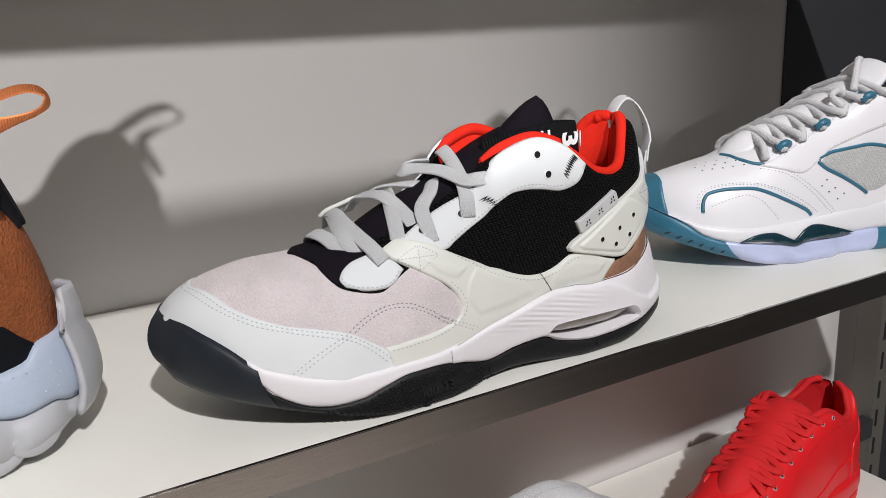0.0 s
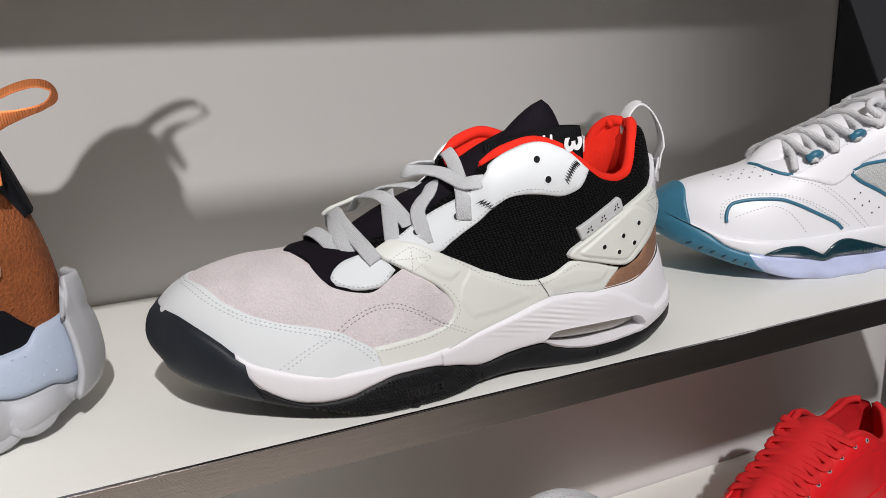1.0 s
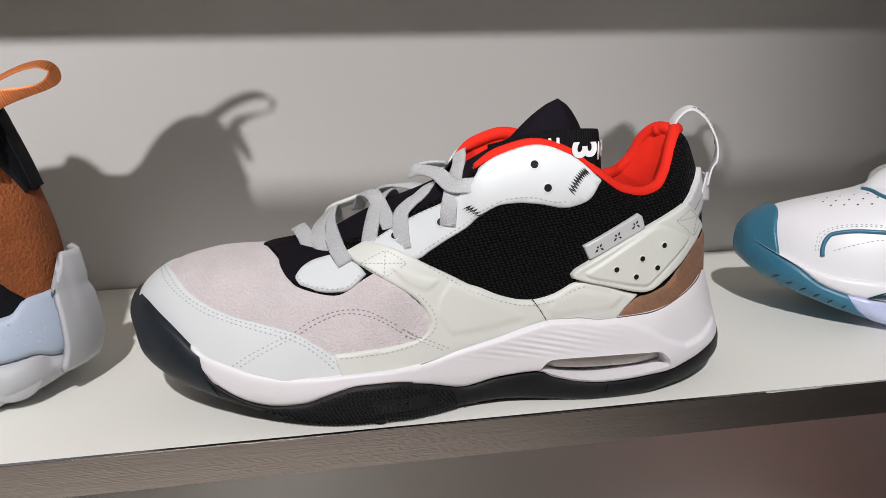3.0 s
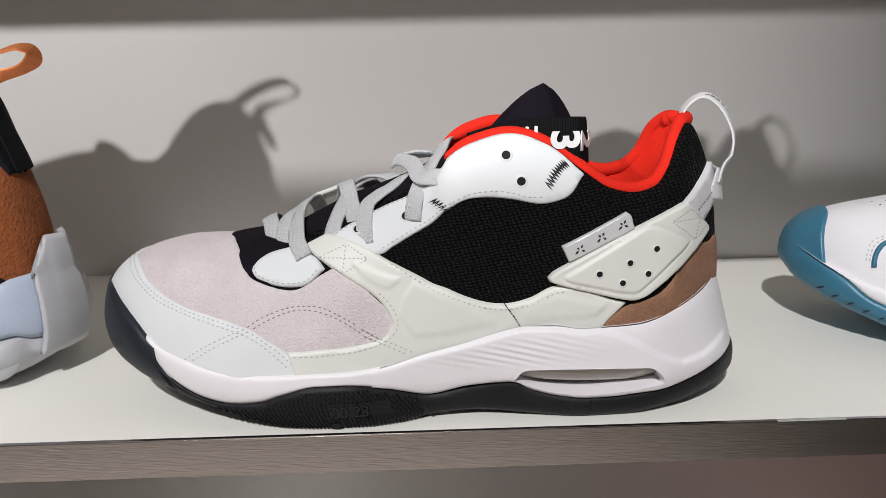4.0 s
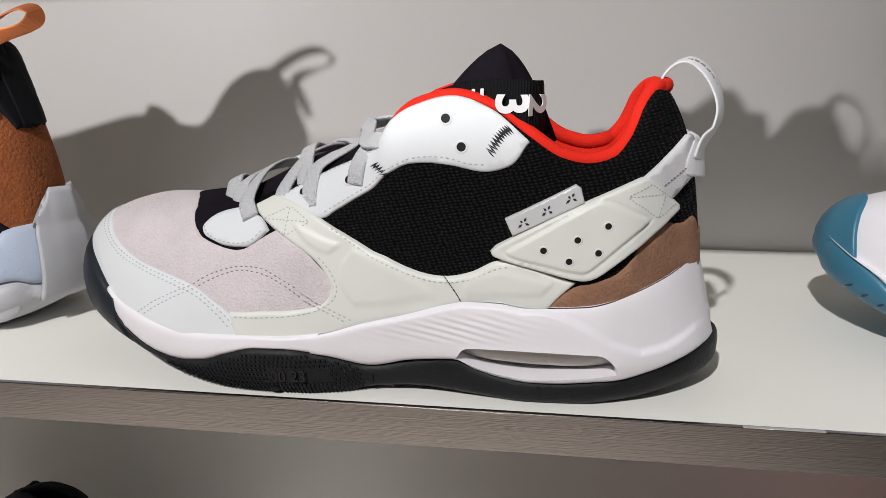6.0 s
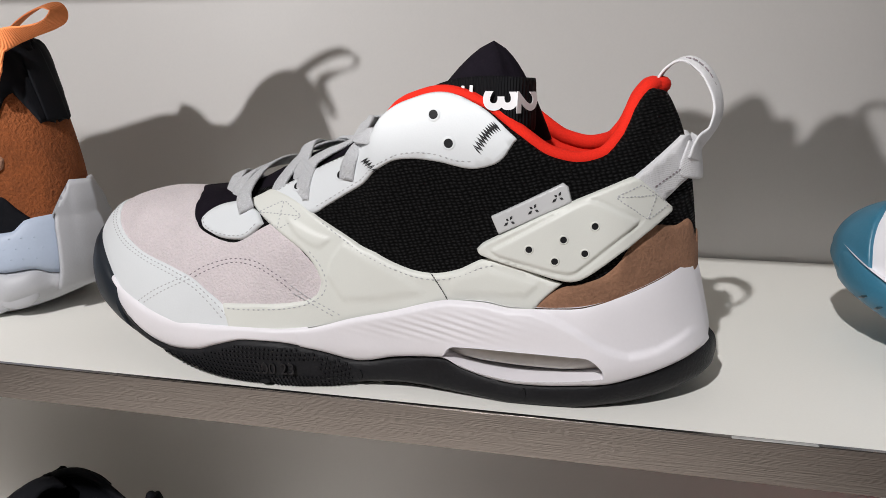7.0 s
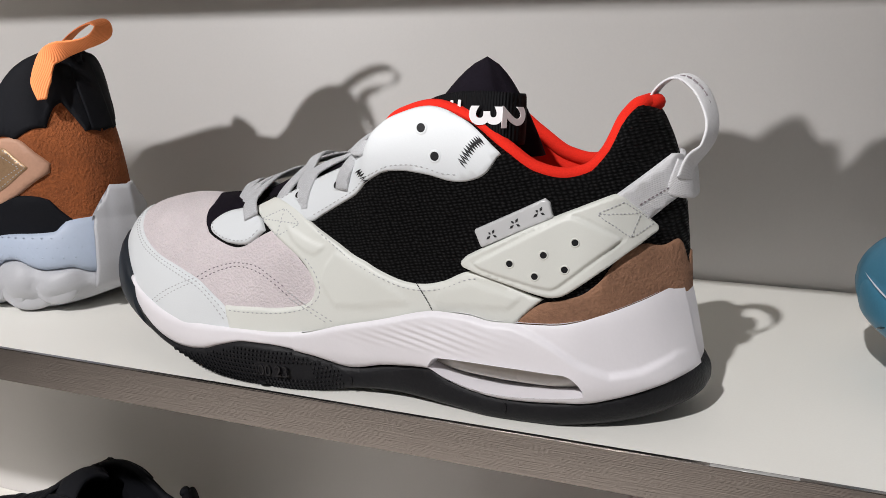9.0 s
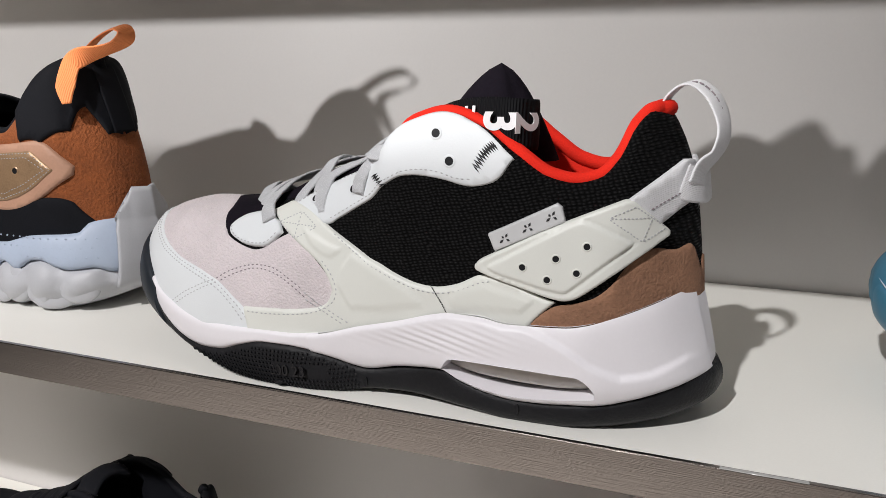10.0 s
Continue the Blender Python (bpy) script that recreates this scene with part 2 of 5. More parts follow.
class Form:
    """An upper lofted over stations (mm): x, half width near, half width far, base height, top height, half opening, fullness."""

    def __init__(self, rows, centre, swing=0.0):
        self.at, self.swing = smooth_table(rows), swing
        self.x0, self.x1, self.centre = rows[0][0], rows[-1][0], centre

    def x(self, a):
        return self.x0 + (self.x1 - self.x0) * (1 - np.cos(np.pi * np.asarray(a, float))) / 2

    def a(self, x):
        return np.arccos(1 - 2 * (np.asarray(x, float) - self.x0) / (self.x1 - self.x0)) / np.pi

    def point(self, a, v):
        """Places in metres: a runs from toe to heel, v from -1 (near base) over 0 (top) to 1 (far base)."""
        a, v = np.broadcast_arrays(np.asarray(a, float), np.asarray(v, float))
        x = self.x(a)
        wn, wf, zb, top, c, p = np.moveaxis(self.at(x), -1, 0)
        phi = (1 - np.abs(v)) * np.pi / 2
        w = np.where(v < 0, wn, wf)
        c = np.minimum(c, w)
        y = self.centre + np.sign(v) * (c + (w - c) * np.maximum(np.cos(phi), 0) ** p)
        y = np.where(v == 0, self.centre - c, y) + self.swing * np.clip((-90 - x) / 76, 0, 1) ** 2
        return np.stack([x, y, zb + (top - zb) * np.sin(phi)], -1) / 1000

    def normal(self, a, v, e=0.002):
        v = np.asarray(v, float)
        s = np.where(v <= 0, -1.0, 1.0)
        v0, v1 = np.clip(np.abs(v) - e, 0.0005, 1), np.clip(np.abs(v) + e, 0, 1)
        a0, a1 = np.clip(np.asarray(a) - e, 0.004, 1), np.clip(np.asarray(a) + e, 0, 0.996)
        da = self.point(a1, s * np.maximum(np.abs(v), 0.0005)) - self.point(a0, s * np.maximum(np.abs(v), 0.0005))
        dv = self.point(a, s * v1) - self.point(a, s * v0)
        n = np.cross(da, dv) * s[..., None]
        k = np.linalg.norm(n, axis=-1, keepdims=True)
        n = n / np.maximum(k, 1e-12)
        return n

    def off(self, a, v, h):
        return self.point(a, v) + self.normal(a, v) * np.asarray(h)[..., None]


MAIN = Form([
    (-166, 0, 0, 44, 47, 0, 0.8),
    (-163, 13.5, 12, 40, 53, 0, 0.8),
    (-157, 21, 20, 36, 61, 0, 0.8),
    (-149, 28, 27, 32, 67, 0, 0.8),
    (-136, 34.5, 33, 26, 73, 0, 0.8),
    (-117, 40, 39.5, 20, 77, 0, 0.8),
    (-100, 43, 43, 18, 77.5, 0, 0.84),
    (-92, 44, 44, 18, 78, 4, 0.88),
    (-70, 44, 44, 18, 80, 10, 0.93),
    (-50, 43, 42, 18, 86.5, 14, 0.9),
    (-30, 41, 39, 18, 94.5, 17, 0.87),
    (-10, 40, 37, 18, 105, 20, 0.65),
    (-2, 40, 37, 18, 114, 22, 0.34),
    (8, 40, 37, 18, 120, 25, 0.25),
    (24, 40, 37, 18, 124, 28, 0.22),
    (39, 40, 38, 18, 120, 30, 0.22),
    (53, 41, 39, 18, 110, 31, 0.28),
    (67, 41, 39, 18, 101, 31, 0.38),
    (77, 40, 39, 18, 99, 29.5, 0.38),
    (86, 39, 38, 18, 101, 27, 0.4),
    (93, 37, 36, 18, 109, 22, 0.42),
    (98, 34, 34, 18, 121, 17, 0.45),
    (103, 31, 31, 18, 126, 9, 0.5),
    (107, 28, 28, 18, 125, 1.5, 0.55),
    (113, 22, 22, 18, 116, 0, 0.6),
    (119, 15, 15, 20, 98, 0, 0.6),
    (123, 8, 8, 24, 72, 0, 0.6),
    (125, 0, 0, 30, 50, 0, 0.6),
], 50, 16)


class Sole:
    """A sole: plan outline (x, near, far half widths), and how toe, heel and flare run with height (mm)."""

    def __init__(self, outline, ends, centre, swing=0.0):
        self.at, self.ends, self.centre, self.swing = smooth_table(outline), smooth_table(ends), centre, swing
        self.x0, self.x1 = outline[0][0], outline[-1][0]

    def x(self, a):
        return self.x0 + (self.x1 - self.x0) * (1 - np.cos(np.pi * np.asarray(a, float))) / 2

    def a(self, x):
        return np.arccos(np.clip(1 - 2 * (np.asarray(x, float) - self.x0) / (self.x1 - self.x0), -1, 1)) / np.pi

    def point(self, a, side, z, out=0.0):
        """side -1 near, 1 far; z in mm; out: mm outwards."""
        a, side, z = np.broadcast_arrays(np.asarray(a, float), np.asarray(side, float), np.asarray(z, float))
        x = self.x(a)
        toe, heel, flare = np.moveaxis(self.ends(z), -1, 0)
        wn, wf = np.moveaxis(self.at(x), -1, 0)
        w = np.where(side < 0, wn, wf)
        grow = np.minimum(1, w / 15)
        y = self.centre + side * (w + (flare + out) * grow) + self.swing * np.clip((-90 - x) / 76, 0, 1) ** 2
        xx = np.where(x < 0, x * (toe - 0) / self.x0, x * heel / self.x1) + np.sign(x) * out * (1 - grow)
        return np.stack([xx, y, z], -1) / 1000


SOLE = Sole([
    (-166, 0, 0), (-163, 15.5, 14.5), (-157, 24.5, 24), (-148, 31.5, 31), (-132, 38, 37), (-115, 42.5, 42.5), (-95, 45, 47), (-70, 46.5, 48), (-50, 46, 46), (-36, 43.5, 43), (-13, 39, 38),
    (10, 38, 37), (35, 40, 38), (61, 42, 40), (85, 41, 40), (103, 36, 36), (118, 28, 28), (128, 18, 18), (133, 9, 9), (135, 0, 0)],
    [(0, -128, 121, -1.5), (6, -140, 130, 0), (13, -153, 135, 0), (20, -160, 134.5, 0.5), (30, -165.5, 131, 0), (40, -166.5, 128, -1), (50, -165, 125, -2), (60, -161, 122, -3), (75, -156, 118, -4)], 50, 16)
# heights along the sole: upper rim of the foam, lower rim of the foam, underside
RIMS = smooth_table([
    (-166, 57, 57, 29, 2.2), (-160, 56, 56, 25, 2.2), (-150, 51.5, 51.5, 20, 2), (-140, 45, 43, 16.5, 1.4), (-133, 39, 33, 14, 0.4), (-128, 35.5, 22, 12, 0), (-117, 31.5, 13.5, 9, 0), (-108, 28.5, 12.3, 5, 0), (-92, 26, 13.5, 0.8, 0), (-79, 25.7, 17, 0, 0), (-62, 26, 20.5, 0, 0), (-50, 26, 20.5, 0, 0.5),
    (-33, 27.5, 17.5, 0, 1.5), (-13, 33, 12.5, 2.5, 4), (7, 38, 16, 3.5, 5), (25, 43, 18, 2.5, 5), (31, 44, 15, 2, 4.5), (45, 44, 11.5, 1, 4), (57, 42.6, 10.5, 0, 3.5), (68, 42.8, 10.8, 0, 3), (82, 43.4, 12, 0, 3), (91, 44.9, 12.8, 0.5, 3), (103, 48.2, 15.5, 1.5, 3), (115, 51.8, 19, 4, 3), (128, 55.6, 23, 8, 3), (135, 57, 25, 12, 2)])

BOOT = Form([
    (-166, 0, 0, 40, 44, 0, 0.8), (-160, 18, 18, 34, 55, 0, 0.8), (-140, 33, 33, 28, 70, 0, 0.8), (-110, 41, 41, 26, 78, 0, 0.8), (-80, 43, 43, 26, 90, 8, 0.8), (-50, 42, 42, 26, 98, 16, 0.75),
    (-20, 40, 40, 26, 106, 20, 0.65), (0, 39, 39, 26, 110, 24, 0.5), (20, 38, 38, 26, 109, 28, 0.45), (40, 38, 38, 26, 105, 30, 0.42), (55, 38, 38, 26, 104, 30, 0.42), (66, 38, 38, 26, 112, 29, 0.45), (76, 37, 37, 26, 127, 27, 0.5),
    (84, 36, 36, 26, 137, 24, 0.55), (91, 35, 35, 26, 143, 19, 0.6), (97, 33.5, 33.5, 26, 146, 11, 0.65), (101, 31.5, 31.5, 26, 145, 2, 0.7), (107, 28.5, 28.5, 26, 130, 0, 0.7), (115, 23, 23, 27, 108, 0, 0.65), (122, 15, 15, 30, 84, 0, 0.6), (126, 0, 0, 45, 60, 0, 0.6)], 50)
BOOT_SOLE = Sole([
    (-166, 0, 0), (-163, 16, 16), (-157, 25, 25), (-148, 32, 32), (-132, 38, 38), (-95, 46, 46), (-50, 46, 46), (-10, 42, 42), (35, 42, 42), (61, 44, 44), (85, 44, 44), (103, 40, 40), (118, 32, 32), (128, 21, 21), (133, 11, 11), (135, 0, 0)],
    [(0, -150, 116, -6), (8, -158, 126, -2), (20, -165, 133, 0), (30, -166, 135, 0), (42, -166, 134, -1.5), (55, -164, 131, -4), (72, -160, 127.5, -9), (85, -158, 121, -13)], 50)
BOOT_RIMS = smooth_table([(-166, 50, 30, 18, 0), (-130, 46, 28, 8, 0), (-90, 45, 27, 1, 0), (-40, 44, 26, 0, 0), (10, 42, 24, 0, 0), (30, 40, 31, 1.5, 0), (45, 39.5, 25, 0, 0), (56, 40, 29.2, 1.5, 0), (65, 42, 24.6, 0, 0), (76, 45, 30.6, 3.5, 0), (86, 46, 32, 1.5, 0), (95, 46.5, 28.5, 4, 0), (102.5, 47, 26.7, 0.5, 0), (109, 48, 27.2, 1, 0), (116, 54, 28, 3, 0), (123, 55, 25, 6, 0), (135, 57, 22, 13, 0)])
COURT = Form([
    (-166, 0, 0, 40, 46, 0, 0.8), (-163, 13.5, 12.5, 36, 53, 0, 0.8), (-157, 21, 20.5, 32, 60, 0, 0.8), (-149, 28, 27.5, 28, 65, 0, 0.8), (-136, 34.5, 33, 25, 70, 0, 0.8), (-117, 40, 39.5, 22, 75, 0, 0.8), (-100, 43, 43, 20, 79, 0, 0.8), (-86, 44, 44, 20, 83, 4, 0.8),
    (-70, 44, 44, 20, 87, 13, 0.8), (-50, 43, 42, 20, 94, 16, 0.8), (-30, 41, 40, 20, 101, 18, 0.75), (-10, 40, 38, 20, 110, 20, 0.65), (8, 40, 38, 20, 118, 23, 0.5), (24, 40, 38, 20, 120, 27, 0.42), (39, 40, 38, 20, 115, 29, 0.4), (53, 41, 39, 20, 106, 30, 0.38), (67, 41, 39, 20, 98, 30, 0.38),
    (77, 40, 39, 20, 96, 29, 0.38), (86, 39, 38, 20, 98, 27, 0.4), (93, 37, 36, 20, 105, 22, 0.42), (98, 34, 34, 20, 113, 17, 0.45), (103, 31, 31, 20, 116, 9, 0.5), (107, 28, 28, 20, 115, 1.5, 0.55), (113, 22, 22, 20, 106, 0, 0.6), (119, 15, 15, 22, 90, 0, 0.6), (123, 8, 8, 26, 68, 0, 0.6), (125, 0, 0, 32, 50, 0, 0.6)], 50, 16)
COURT_RIMS = smooth_table([(-166, 50, 50, 33, 1), (-160, 47, 47, 28, 1), (-150, 42, 42, 22, 1), (-140, 38, 36, 17, 0), (-128, 34, 26, 11, 0), (-112, 32, 21, 4.5, 0), (-90, 31, 19, 0.5, 0), (-60, 32, 18, 0, 0), (-30, 34, 17, 0, 1), (-10, 37, 17, 0, 2), (20, 40, 18, 0, 3), (60, 40, 18, 0, 3), (100, 42, 18, 1.5, 3), (120, 45, 20, 5, 3), (135, 47, 22, 12, 2)])
SOCK = Form([
    (-166, 0, 0, 40, 46, 0, 0.8), (-157, 21, 20, 32, 58, 0, 0.8), (-136, 34, 33, 25, 68, 0, 0.8), (-100, 43, 43, 20, 80, 0, 0.75), (-60, 43, 43, 20, 97, 0, 0.7), (-25, 40, 39, 20, 118, 0, 0.65), (5, 40, 38, 20, 130, 0, 0.6),
    (30, 40, 38, 20, 132, 0, 0.55), (60, 41, 39, 20, 122, 0, 0.55), (85, 39, 38, 20, 103, 0, 0.55), (103, 31, 31, 20, 92, 0, 0.55), (116, 18, 18, 21, 78, 0, 0.6), (125, 0, 0, 32, 50, 0, 0.6)], 50, 16)


def grid_faces(rows, columns, wrap=False):
    out = []
    for i in range(rows - 1):
        for j in range(columns - 1 + wrap):
            k = (j + 1) % columns
            out.append((i * columns + j, i * columns + k, (i + 1) * columns + k, (i + 1) * columns + j))
    return out


def curve_through(points, step, closed=False, corner=50.0):
    """Points evenly laid on a smooth curve through the given ones; sharp corners stay sharp."""
    p = np.array(points, float)
    n = len(p)
    if closed:
        d0, d1 = p - np.roll(p, 1, 0), np.roll(p, -1, 0) - p
    else:
        d0, d1 = np.diff(p, axis=0, prepend=2 * p[:1] - p[1:2]), np.diff(p, axis=0, append=2 * p[-1:] - p[-2:-1])
    cosine = (d0 * d1).sum(1) / np.maximum(np.linalg.norm(d0, axis=1) * np.linalg.norm(d1, axis=1), 1e-12)
    sharp = cosine < math.cos(radians(corner))
    tangent = np.where(sharp[:, None], 0, (d0 + d1) / 2)
    out = []
    for i in range(n if closed else n - 1):
        j = (i + 1) % n
        length = np.linalg.norm(p[j] - p[i])
        k = max(1, int(math.ceil(length / step)))
        ti = tangent[i] if not sharp[i] else (p[j] - p[i])
        tj = tangent[j] if not sharp[j] else (p[j] - p[i])
        lim = lambda v: v * min(1, 1.3 * length / max(np.linalg.norm(v), 1e-12))
        ti, tj = lim(ti), lim(tj)
        for s in range(k):
            t = s / k
            out.append((2 * t**3 - 3 * t**2 + 1) * p[i] + (t**3 - 2 * t**2 + t) * ti + (3 * t**2 - 2 * t**3) * p[j] + (t**3 - t**2) * tj)
    if not closed:
        out.append(p[-1])
    return np.array(out)


def edge_distance(q, loop):
    a, b = loop, np.roll(loop, -1, 0)
    d = b - a
    t = np.clip(((q[:, None] - a) * d).sum(-1) / np.maximum((d * d).sum(-1), 1e-12), 0, 1)
    return np.linalg.norm(q[:, None] - (a + t[..., None] * d), axis=-1).min(1)


def inside(q, loop):
    x, y = q[:, :1], q[:, 1:]
    ax, ay = loop.T
    bx, by = np.roll(loop, -1, 0).T
    with np.errstate(divide="ignore", invalid="ignore"):
        cross = ((ay > y) != (by > y)) & (x < (bx - ax) * (y - ay) / (by - ay) + ax)
    return cross.sum(1) % 2 == 1


def patch(name, outline, place, height, material, parent, label="", scale=(1, 1), step=1.6, grid=3.0, rim=1.0, holes=(), corner=50.0, relief=None, sink=0.3):
    """A panel laid over a surface: outline in the surface's own two coordinates, scale to mm; place(u, v, h) gives the point h mm above it."""
    sc = np.array(scale, float)
    loops = [curve_through(np.array(o, float) * sc, step, True, corner) for o in (outline, *holes)]
    loop = loops[0]
    area = 0.5 * np.sum(loop[:, 0] * np.roll(loop[:, 1], -1) - np.roll(loop[:, 0], -1) * loop[:, 1])
    side = np.roll(loop, -1, 0) - np.roll(loop, 1, 0)
    inward = np.stack([-side[:, 1], side[:, 0]], 1) / np.maximum(np.linalg.norm(side, axis=1, keepdims=True), 1e-9) * np.sign(area)
    lo, hi = loop.min(0), loop.max(0)
    gx, gy = np.meshgrid(np.arange(lo[0], hi[0], grid), np.arange(lo[1], hi[1], grid), indexing="ij")
    gx = gx + (np.arange(gx.shape[1]) % 2) * grid / 2
    extra = [(loop + inward * rim * 0.35, rim * 0.33), (loop + inward * rim, rim * 0.93), (np.stack([gx.ravel(), gy.ravel()], 1), rim * 1.6)]
    keep = []
    for q, least in extra:
        ok = inside(q, loop) & (edge_distance(q, loop) > least)
        for other in loops[1:]:
            ok &= ~inside(q, other) & (edge_distance(q, other) > 0.5)
        keep.append(q[ok])
    pts = np.concatenate(loops + keep)
    edges, base = [], 0
    for lp in loops:
        edges += [(base + i, base + (i + 1) % len(lp)) for i in range(len(lp))]
        base += len(lp)
    vs, _, fs, _, _, _ = delaunay_2d_cdt([Vector(p) for p in pts], edges, [], 1, 1e-5)
    v = np.array([tuple(p) for p in vs])
    centres = np.array([v[list(f)].mean(0) for f in fs])
    good = inside(centres, loop)
    for other in loops[1:]:
        good &= ~inside(centres, other)
    fs = [tuple(f) for f, g in zip(fs, good) if g]
    d = edge_distance(v, loop)
    h = -sink + (height + sink) * np.clip(d / rim, 0, 1) ** 0.6
    if relief is not None:
        h = h + relief(v[:, 0] / sc[0], v[:, 1] / sc[1], d)
    return finish(name, place(v[:, 0] / sc[0], v[:, 1] / sc[1], h), fs, material, parent, label)


def on_form(form):
    return lambda a, v, h: form.off(np.clip(a, 0.004, 0.996), v, h / 1000)


FORM_SCALE = (455, 95)


def side_v(form, x, z):
    """Where a height z (mm) lies on the near wall of the form at x."""
    r = form.at(np.asarray(x, float))
    q = (np.asarray(z, float) - r[..., 2]) / np.maximum(r[..., 3] - r[..., 2], 1)
    return -(1 - np.arcsin(np.clip(q, 0, 0.999)) * 2 / np.pi)


def on_side(form, far=False):
    """Places on the form's wall by x and z in mm."""
    return lambda x, z, h: form.off(form.a(np.clip(x, form.x0 + 0.1, form.x1 - 0.1)), side_v(form, x, z) * (-1 if far else 1), h / 1000)


def side_line(form, line):
    q = np.array(line, float)
    q = np.concatenate([np.linspace(p0, p1, 7)[:-1] for p0, p1 in zip(q, q[1:])] + [q[-1:]])
    return [(float(form.a(x)), float(side_v(form, x, z))) for x, z in q]


def wrapped(chain):
    """A closed outline from a chain on the near side and its mirror image on the far side."""
    return list(chain) + [(a, -v) for a, v in reversed(chain) if abs(v) > 1e-6]


def stitches(name, form, line, height, material, parent, label="", gap=2.3, long=1.7, wide=0.62, scale=FORM_SCALE, far=False):
    """A row of single stitches along a line on the form."""
    c = curve_through(np.array(line, float) * scale, 0.4) / scale
    verts, faces = [], []
    for s in ((1, -1) if far else (1,)):
        q = c * (1, s)
        p = form.off(q[:, 0], q[:, 1], np.full(len(q), height / 1000))
        n = form.normal(q[:, 0], q[:, 1])
        run = np.concatenate([[0], np.cumsum(np.linalg.norm(np.diff(p, axis=0), axis=1))]) * 1000
        for t in np.arange(0.3, run[-1] - long, gap):
            i, j = np.searchsorted(run, t), np.searchsorted(run, t + long)
            j = min(j, len(p) - 1)
            if i >= j:
                continue
            u = p[j] - p[i]
            w = np.cross(n[i], u)
            w = w / max(np.linalg.norm(w), 1e-9) * wide / 2000
            up = n[i] * 0.00035
            m = (p[i] + p[j]) / 2
            k = len(verts)
            verts += [p[i] - up * 0.4, m + w, p[j] - up * 0.4, m - w, m + up - u * 0.2, m + up + u * 0.2]
            faces += [(k, k + 1, k + 4), (k + 1, k + 5, k + 4), (k + 1, k + 2, k + 5), (k + 2, k + 3, k + 5), (k + 3, k + 4, k + 5), (k + 3, k, k + 4)]
    return finish(name, verts, faces, material, parent, label)


def ribbon(name, points, normals, width, thick, material, parent, label="", step=1.2, taper=0.0):
    """A flat woven band through points (mm), with the direction its face looks at each of them."""
    p6 = np.concatenate([np.array(points, float), np.array(normals, float) * 12], 1)
    q = curve_through(p6, step, corner=170)
    p, n = q[:, :3], q[:, 3:]
    t = np.gradient(p, axis=0)
    t /= np.linalg.norm(t, axis=1, keepdims=True)
    n = n - (n * t).sum(1, keepdims=True) * t
    n /= np.maximum(np.linalg.norm(n, axis=1, keepdims=True), 1e-9)
    w = np.cross(t, n)
    prof = [(-0.5, -0.3), (-0.5, 0.3), (-0.42, 0.5), (-0.15, 0.62), (0.15, 0.62), (0.42, 0.5), (0.5, 0.3), (0.5, -0.3), (0.42, -0.5), (-0.42, -0.5)]
    k = len(prof)
    ww = np.full(len(p), width)
    if taper:
        e = np.minimum(np.arange(len(p)), np.arange(len(p))[::-1]) * step
        ww = width * np.clip(0.45 + 0.55 * e / taper, 0, 1)
    verts = np.stack([p + w * (a * ww)[:, None] + n * b * thick for a, b in prof], 1).reshape(-1, 3) / 1000
    faces = grid_faces(len(p), k, True) + [tuple(range(k))[::-1], tuple((len(p) - 1) * k + i for i in range(k))]
    return finish(name, verts, faces, material, parent, label)


def tube(name, points, radius, material, parent, label="", step=2.0, sides=10, squash=1.0):
    p = curve_through(points, step, corner=170)
    t = np.gradient(p, axis=0)
    t /= np.maximum(np.linalg.norm(t, axis=1, keepdims=True), 1e-9)
    up = np.array([0, 0, 1.0])
    s = np.cross(t, up)
    s /= np.maximum(np.linalg.norm(s, axis=1, keepdims=True), 1e-9)
    u = np.cross(s, t)
    r = np.full(len(p), float(radius)) if np.isscalar(radius) else np.interp(np.linspace(0, 1, len(p)), np.linspace(0, 1, len(radius)), radius)
    verts = np.stack([p + (s * math.cos(a) + u * math.sin(a) * squash) * r[:, None] for a in np.linspace(0, 2 * math.pi, sides, endpoint=False)], 1).reshape(-1, 3) / 1000
    faces = grid_faces(len(p), sides, True) + [tuple(range(sides))[::-1], tuple((len(p) - 1) * sides + i for i in range(sides))]
    return finish(name, verts, faces, material, parent, label)


def shell(name, form, a0, a1, v0, v1, n, k, material, parent, label="", h=0.0):
    A, V = np.meshgrid(np.linspace(a0, a1, n), np.linspace(v0, v1, k), indexing="ij")
    return finish(name, form.off(A, V, np.full(A.shape, h)).reshape(-1, 3), grid_faces(n, k), material, parent, label)


def rim_out(t, x, rims, bulge):
    return bulge * np.sin(np.pi * np.clip(t, 0, 1)) + 1.2 * (1 - np.abs(2 * t - 1) ** 6) - 1.2 + (rims(x)[..., 3] * np.clip(t, 0, 1) if rims(np.array([0.0])).shape[-1] > 3 else 0)


